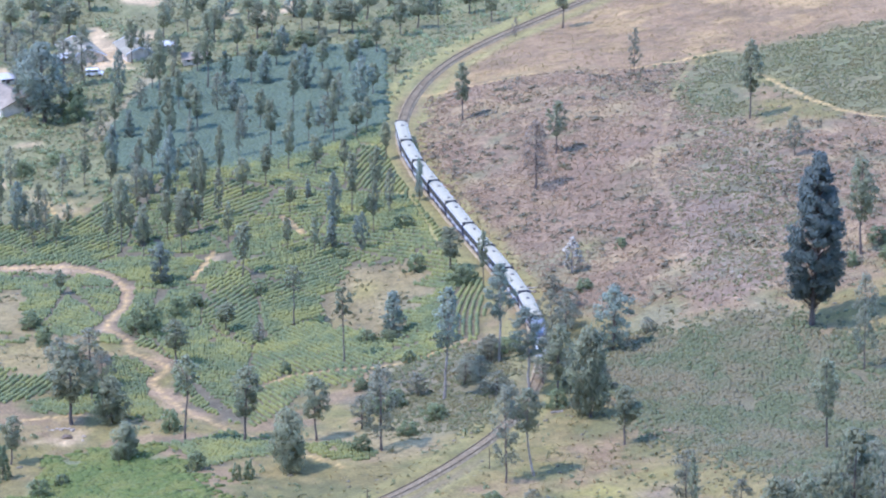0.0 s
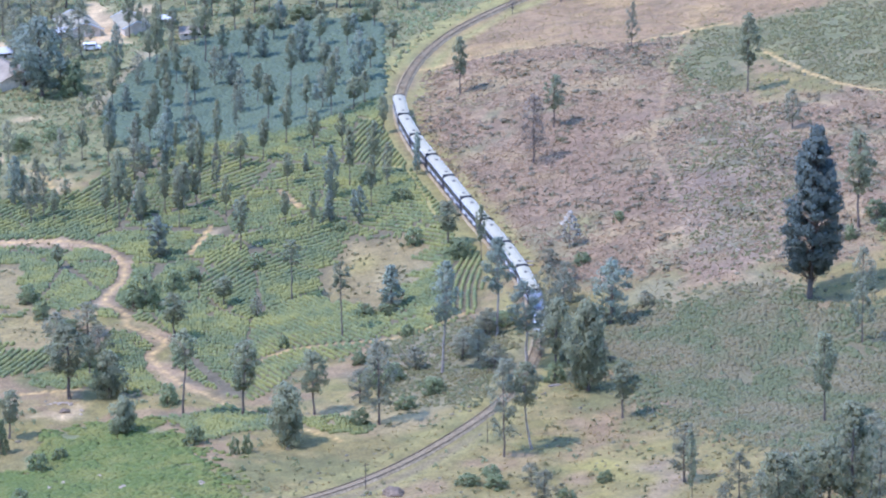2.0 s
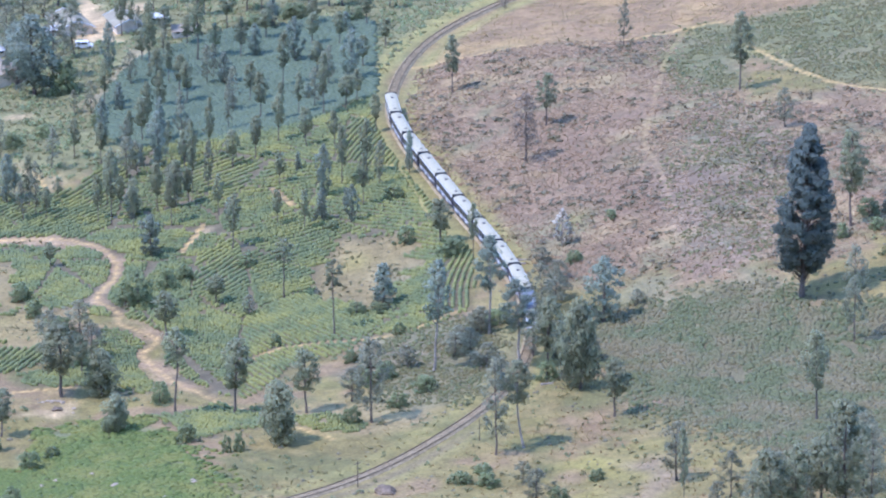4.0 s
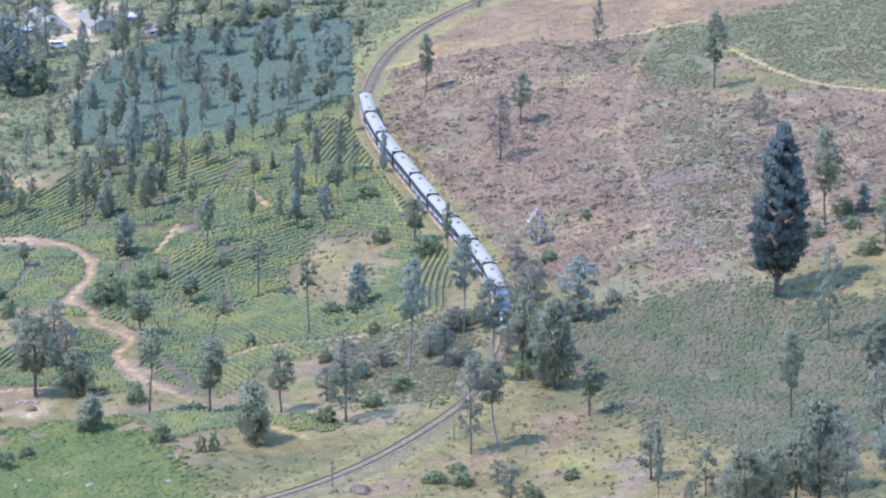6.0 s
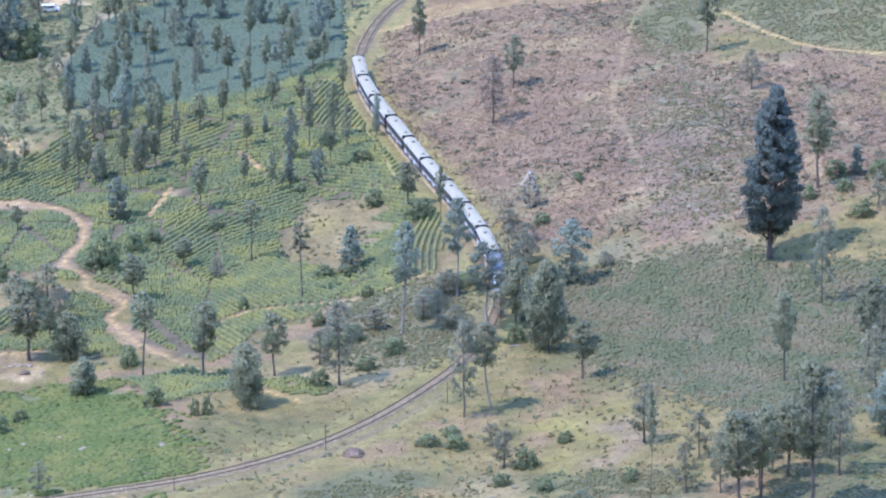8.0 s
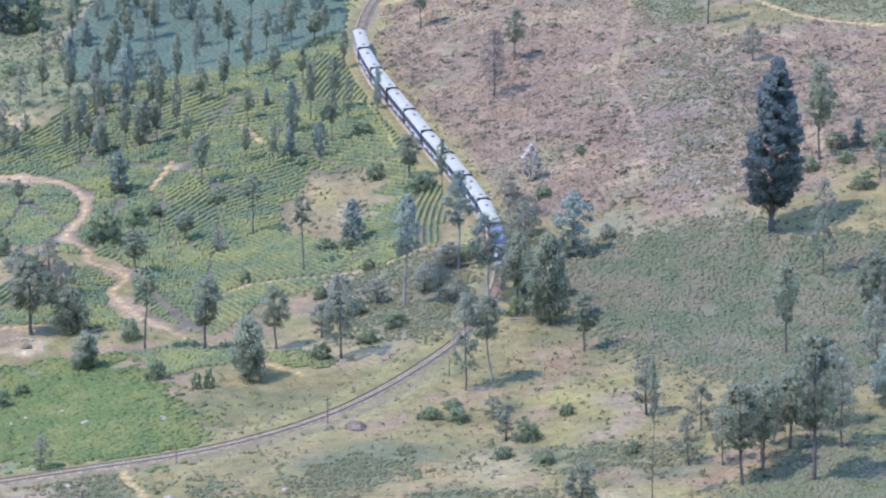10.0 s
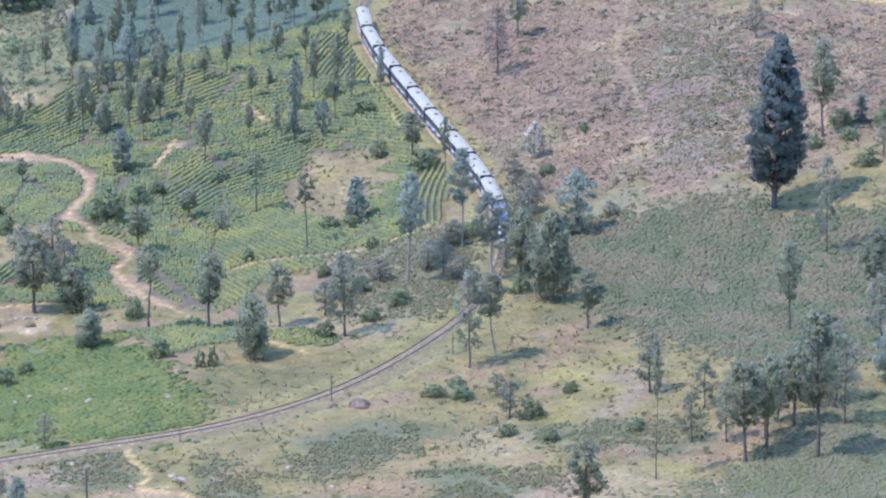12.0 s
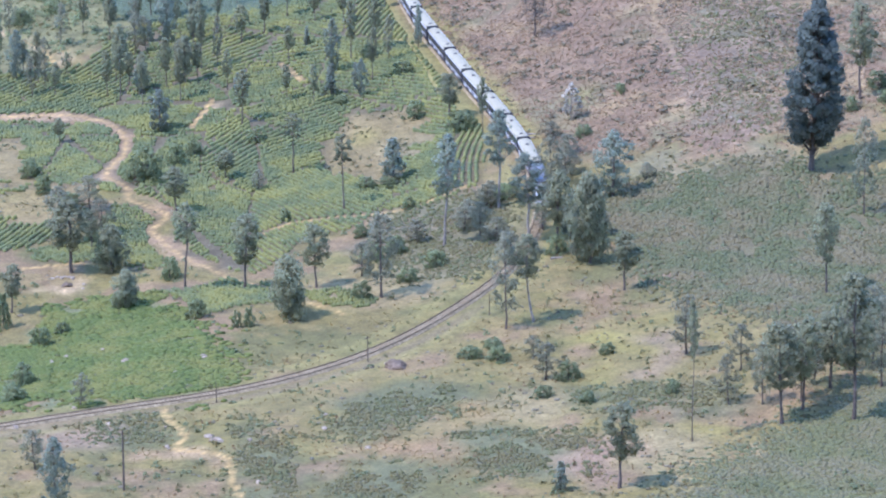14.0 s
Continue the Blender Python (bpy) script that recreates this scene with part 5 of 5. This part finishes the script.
def carriage():
    car = tagged(new("train_carriage", None), "blue and white railway carriage with a silver roof", "train carriage", "carriages of the train")
    half = CAR / 2
    part("body", loft(section(WIDE, 1.15, 3.55, 3.62), [(-half, 0.97, 0), (-half + 0.15, 1, 0), (half - 0.15, 1, 0), (half, 0.97, 0)]), BLUE, car)
    roof = [(-1.34, 3.56), (-1.32, 3.66), (-1.08, 3.90), (-0.7, 4.06), (-0.3, 4.13), (0.3, 4.13), (0.7, 4.06), (1.08, 3.90), (1.32, 3.66), (1.34, 3.56)]
    top = part("roof", loft(roof, [(-half + 0.02, 0.97, 0.06), (-half + 0.2, 1, 0), (half - 0.2, 1, 0), (half - 0.02, 0.97, 0.06)]), ROOF, car, "silver grey roof")
    for u in (-3.4, 5.6):
        k = 0.36 if u < 0 else 0.2
        part("vent", block(u - k, u + k, -0.3, 0.3, 4.06, 4.28, 0.04), STEEL, top, "dark roof vent")
    for u in (-6.2, 0.4, 3.1):
        part("hatch", block(u - 0.4, u + 0.4, -0.45, 0.45, 4.08, 4.16, 0.03), ROOF, top)
    for s in (-1, 1):
        part("gutter", block(-half + 0.1, half - 0.1, s * 1.34 - 0.03, s * 1.34 + 0.03, 3.56, 3.66), WHITE, top, "white gutter")
        u = s * (half + 0.15)
        part("gangway", block(u - 0.17, u + 0.17, -0.62, 0.62, 1.3, 3.5, 0.05), BLACK, car, "black rubber gangway")
        part("end_hoop", block(s * half - 0.13, s * half + 0.13, -1.25, 1.25, 3.3, 4.16, 0.06), BLACK, car, "black roof end")
        wheelset(car, s * 4.9)
    part("underframe", block(-3.0, 3.0, -1.1, 1.1, 0.75, 1.14, 0.04), STEEL, car, "equipment boxes under the floor")
    sides_of(car, half, -5.2, 5.2, (-7.0, 7.0), True)
    return car


def power_car():
    car = tagged(new("train_power_car", None), "leading power car with white nose and dark windscreen", "train power car", "carriages of the train")
    half = CAR / 2 + 0.4
    part("body", loft(section(WIDE, 1.15, 3.5, 3.62), [(-half, 0.97, 0), (-half + 0.2, 1, 0), (half - 1.5, 1, 0)]), BLUE, car)
    nose = part("nose", loft(section(WIDE, 1.0, 3.5, 4.0), [(half - 1.5, 1.005, 0), (half - 0.7, 0.99, 0.10), (half - 0.1, 0.93, 0.9), (half + 0.25, 0.84, 1.7)]), WHITE, car, "white sloping nose")
    bm = bmesh.new()
    q = [bm.verts.new(p) for p in ((half - 0.02, -1.0, 3.06), (half - 0.02, 1.0, 3.06), (half - 0.62, 0.9, 3.9), (half - 0.62, -0.9, 3.9))]
    w = [bm.verts.new((v.co.x - 0.25, v.co.y, v.co.z - 0.15)) for v in q]
    bm.faces.new(q)
    bm.faces.new(w[::-1])
    for i in range(4):
        bm.faces.new((q[i], w[i], w[(i + 1) % 4], q[(i + 1) % 4]))
    part("windscreen", bm, GLASS, nose, "dark sloping windscreen")
    for s in (-1, 1):
        part("headlight", block(half + 0.16, half + 0.3, s * 0.75 - 0.2, s * 0.75 + 0.2, 1.9, 2.15, 0.04), GLASS, nose, "dark headlight cluster")
    part("bumper", block(half - 0.3, half + 0.35, -1.15, 1.15, 0.75, 1.15, 0.05), BLACK, nose, "black buffer beam")
    roof = [(-1.34, 3.5), (-1.32, 3.66), (-1.08, 3.90), (-0.7, 4.06), (-0.3, 4.13), (0.3, 4.13), (0.7, 4.06), (1.08, 3.90), (1.32, 3.66), (1.34, 3.5)]
    top = part("roof", loft(roof, [(-half + 0.02, 0.97, 0.06), (-half + 0.2, 1, 0), (half - 1.6, 1, 0), (half - 1.2, 0.95, 0.2)]), DULL_ROOF, car, "sooty dark grey roof")
    part("cooler", block(3.0, 5.0, -0.75, 0.75, 4.05, 4.3, 0.05), STEEL, top, "dark roof cooler")
    part("vent", block(-1.0, -0.3, -0.35, 0.35, 4.05, 4.25, 0.04), STEEL, top, "dark roof vent")
    part("gangway", block(-half - 0.32, -half + 0.02, -0.62, 0.62, 1.3, 3.5, 0.05), BLACK, car, "black rubber gangway")
    part("underframe", block(-3.0, 3.0, -1.1, 1.1, 0.75, 1.14, 0.04), STEEL, car, "equipment boxes under the floor")
    for s in (-1, 1):
        wheelset(car, s * 5.0)
    sides_of(car, half - 1.2, -5.0, 3.6, (-6.6, 5.4), False)
    return car


def on_line(s):
    """Pose of a carriage whose middle is s metres along the line."""
    (a, _), (b, _) = along(s - 4.9), along(s + 4.9)
    t = b - a
    return pose((a[0] + b[0]) / 2, (a[1] + b[1]) / 2, 0.0, 0, 0, math.degrees(math.atan2(t[1], t[0])))


TAIL = 186.1
coach = carriage()
coach.matrix_world = on_line(TAIL + CAR / 2)
for k in range(1, 9):
    copy_thing(coach, on_line(TAIL + CAR / 2 + k * PITCH))
power_car().matrix_world = on_line(TAIL + CAR / 2 + 9 * PITCH + 0.4)

# ---- houses, car, poles, rocks ----
def house(x, y, long, deep, turn, paint):
    """A low house with a ridged sheet roof, door and windows."""
    home = tagged(new("house", None), {"grey": "low cream house under a grey sheet roof", "brown": "old low house under a faded brown roof", "white": "small shed under a white sheet roof"}[paint], "house", "houses among the trees")
    tin = {"grey": TIN_GREY, "brown": TIN_BROWN, "white": TIN_WHITE}[paint]
    high = 2.5 if long > 6 else 2.0
    rise = deep * 0.22
    wall = bmesh.new()
    out = [(-deep / 2, 0), (deep / 2, 0), (deep / 2, high), (0, high + rise), (-deep / 2, high)]
    a = [wall.verts.new((-long / 2, u, w - 0.4)) for u, w in out]
    b = [wall.verts.new((long / 2, u, w - 0.4)) for u, w in out]
    for i in range(5):
        wall.faces.new((a[i], a[(i + 1) % 5], b[(i + 1) % 5], b[i]))
    wall.faces.new(a[::-1])
    wall.faces.new(b)
    bmesh.ops.recalc_face_normals(wall, faces=wall.faces)
    part("wall", wall, PLASTER, home)
    for s in (-1, 1):
        bm = bmesh.new()
        n = int(long / 0.5)
        for layer in (0.06, 0.0):
            for i in range(n + 1):
                u = -long / 2 - 0.5 + (long + 1.0) * i / n
                ripple = 0.035 * (i % 2)
                bm.verts.new((u, 0.0, high + rise - 0.4 + layer + ripple + 0.02))
                bm.verts.new((u, s * (deep / 2 + 0.7), high - 0.4 - 0.7 * rise / (deep / 2) + layer + ripple + 0.02))
        bm.verts.ensure_lookup_table()
        for layer in (0, 1):
            for i in range(n):
                k = layer * 2 * (n + 1) + 2 * i
                bm.faces.new([bm.verts[j] for j in (k, k + 1, k + 3, k + 2)])
        bmesh.ops.recalc_face_normals(bm, faces=bm.faces)
        part("roof", bm, tin, home)
    for s in (-1, 1):
        for u in (-0.3, 0.3):
            pane = part("window", block(u * long - 0.6, u * long + 0.6, s * deep / 2 - 0.04, s * deep / 2 + 0.05, high * 0.3, high * 0.66), WHITE, home)
            part("pane", block(u * long - 0.5, u * long + 0.5, s * (deep / 2 + 0.03) - 0.03, s * (deep / 2 + 0.03) + 0.03, high * 0.33, high * 0.63), GLASS, pane)
    part("door", block(-0.45, 0.45, -deep / 2 - 0.05, -deep / 2 + 0.05, 0.0, high * 0.68), WOOD, home)
    if paint == "grey":
        # pale boards along the gable edges
        for e in (-1, 1):
            for s in (-1, 1):
                bm = bmesh.new()
                u = e * (long / 2 + 0.54)
                ends = [(0.0, high + rise - 0.34), (s * (deep / 2 + 0.72), high - 0.34 - 0.72 * rise / (deep / 2))]
                ring = [[bm.verts.new((u + du, v, w + dw)) for du, dw in ((-0.05, -0.2), (0.05, -0.2), (0.05, 0.12), (-0.05, 0.12))] for v, w in ends]
                for k in range(4):
                    bm.faces.new((ring[0][k], ring[0][(k + 1) % 4], ring[1][(k + 1) % 4], ring[1][k]))
                bm.faces.new(ring[0][::-1])
                bm.faces.new(ring[1])
                bmesh.ops.recalc_face_normals(bm, faces=bm.faces)
                part("barge_board", bm, WHITE, home, "white gable board")
    home.matrix_world = pose(x, y, ground_z(x, y) + 0.3, 0, 0, turn)


house(-89.1, 1202.7, 12, 8, -70, 'grey')
house(-75.9, 1203.3, 11, 6.5, -72, 'grey')
house(-102.4, 1156.4, 13, 10, -62, 'brown')
house(-67.4, 1205.4, 3.5, 2.6, 0, 'white')
house(-60.4, 1189.6, 6, 4, 10, 'brown')
house(-105.6, 1181.1, 3.4, 3, 20, 'white')
house(-93.1, 1197.8, 3, 2.5, 0, 'white')


def parked_car(x, y, turn):
    car = tagged(new("car", None), "white parked van beside the houses", "car")
    out = [(-0.85, 0.35), (-0.85, 1.0), (-0.72, 1.75), (-0.5, 1.85), (0.5, 1.85), (0.72, 1.75), (0.85, 1.0), (0.85, 0.35)]
    part("body", loft(out, [(-2.1, 0.95, 0.1), (-1.9, 1, 0), (0.8, 1, 0), (1.5, 0.98, 0.75), (2.1, 0.92, 0.9)]), CAR_WHITE, car)
    part("windscreen", block(0.95, 1.25, -0.66, 0.66, 1.2, 1.55, 0.03), GLASS, car)
    for s in (-1, 1):
        part("side_window", block(-1.7, 0.7, s * 0.8 - 0.05, s * 0.8 + 0.05, 1.15, 1.6, 0.02), GLASS, car)
        for u in (-1.35, 1.35):
            bm = bmesh.new()
            bmesh.ops.create_cone(bm, cap_ends=True, segments=14, radius1=0.32, radius2=0.32, depth=0.2, matrix=Matrix.Translation((u, s * 0.78, 0.32)) @ Matrix.Rotation(math.pi / 2, 4, "X"))
            part("wheel", bm, BLACK, car)
    car.matrix_world = pose(x, y, ground_z(x, y) + 0.05, 0, 0, turn)


parked_car(-84.4, 1182.7, 10)


def pole(x, y, tall, arms):
    p = tagged(new("utility_pole", None), "weathered bare wooden pole beside the railway", "pole", "poles")
    v, f = tube([(0, 0, -0.3), (0.03, 0, tall / 2), (0.0, 0.02, tall)], [0.024 * tall ** 0.9, 0.02 * tall ** 0.9, 0.016 * tall ** 0.9], 8)
    child("shaft", quick_mesh("shaft", np.array(v), np.array(f), WOOD, True), p)
    if arms:
        part("crossarm", block(-0.7, 0.7, -0.05, 0.05, tall - 0.5, tall - 0.38), WOOD, p)
    p.matrix_world = pose(x, y, ground_z(x, y), 0, 0, 40)


pole(-54.1, 795.8, 10.8, False)
pole(-40.4, 842.3, 4.0, False)
pole(-13.7, 862.7, 5.0, True)
pole(8.6, 886.5, 4.2, False)


def rock(x, y, size, seed, material=ROCK, label="pale weathered boulder lying in the grass"):
    bm = bmesh.new()
    bmesh.ops.create_icosphere(bm, subdivisions=3, radius=1)
    for v in bm.verts:
        k = 1 + 0.35 * noise.noise(v.co * 1.3 + Vector((seed * 3.1, 0, 0))) + 0.12 * noise.noise(v.co * 4 + Vector((0, seed, 0)))
        v.co = Vector((v.co.x * 1.3, v.co.y, v.co.z * 0.7)) * k * size
    me = bpy.data.meshes.new("rock")
    bm.to_mesh(me)
    bm.free()
    me.materials.append(material)
    ob = tagged(new("rock", me), label, "rock", "rocks")
    ob.matrix_world = pose(x, y, ground_z(x, y) + 0.1 * size, 0, 0, seed * 57)


for k, (x, y, s) in enumerate((
    (-57.4, 867.5, 0.8), (-33.6, 817.5, 0.7), (-40.3, 818.9, 0.6), (-20.7, 829.7, 0.6), (-20.7, 822.5, 0.8), (-13.0, 810.5, 0.7),
    (-38.5, 1020.9, 0.9), (-47.6, 816.9, 0.4), (-65.5, 839.8, 0.7), (-48.5, 859.5, 0.8), (-47.0, 860.8, 0.6), (-63.0, 878.2, 0.8),
    (56.8, 886.3, 0.4), (60.3, 979.0, 0.9), (58.8, 982.6, 0.6), (-46.9, 1001.8, 0.6), (-71.1, 1102.5, 0.4), (-31.4, 797.5, 0.8),
)):
    rock(x, y, s * 0.6, k + 1)
for k, (x, y) in enumerate((
    (-57.0, 866.6), (-62.9, 882.6), (-65.9, 845.0), (-43.8, 867.2), (-46.2, 855.9), (-58.9, 831.3), (-39.3, 819.2), (-58.1, 868.5), (-55.7, 850.5),
    (-38.6, 818.1), (-69.5, 875.6), (-72.1, 873.7), (-58.7, 855.5), (-50.5, 849.4), (-75.3, 830.4), (-40.7, 820.6), (-48.7, 827.9), (-47.9, 817.8),
)):
    rock(x, y, 0.32 + 0.13 * ((k * 5) % 4), 70 + k)
rock(-8.6, 858.1, 1.6, 31, DARK_ROCK, "dark weathered rock outcrop near the railway")
rock(-9.6, 860.0, 1.0, 33, ROCK)
rock(-72.5, 920.0, 0.8, 35, DARK_ROCK, "dark stone in the bare earth clearing")
for k, (x, y) in enumerate(((-75.5, 924.5), (-74.7, 925.2), (-73.9, 924.8), (-73.3, 925.5), (-72.5, 925.2), (-71.7, 924.5), (-69.3, 918.9), (-69.3, 921.3))):
    rock(x, y, 0.3 + 0.08 * (k % 3), 50 + k, ROCK, "pale rubble stone in the bare earth clearing")


def log(x, y, long, turn):
    v, f = tube([(0, 0, 0), (0, 0, long / 2), (0.05, 0, long)], [0.22, 0.2, 0.17], 9)
    me = quick_mesh("log", np.array(v), np.array(f), PALE_BARK, True)
    ob = tagged(new("log", me), "felled grey log lying beside the track", "log", "logs")
    ob.matrix_world = pose(x, y, ground_z(x, y) + 0.2, 0, 90, turn)


log(16.4, 996.6, 3.0, 5)
log(17.0, 994.7, 2.2, -10)
log(20.7, 918.1, 2.5, 20)
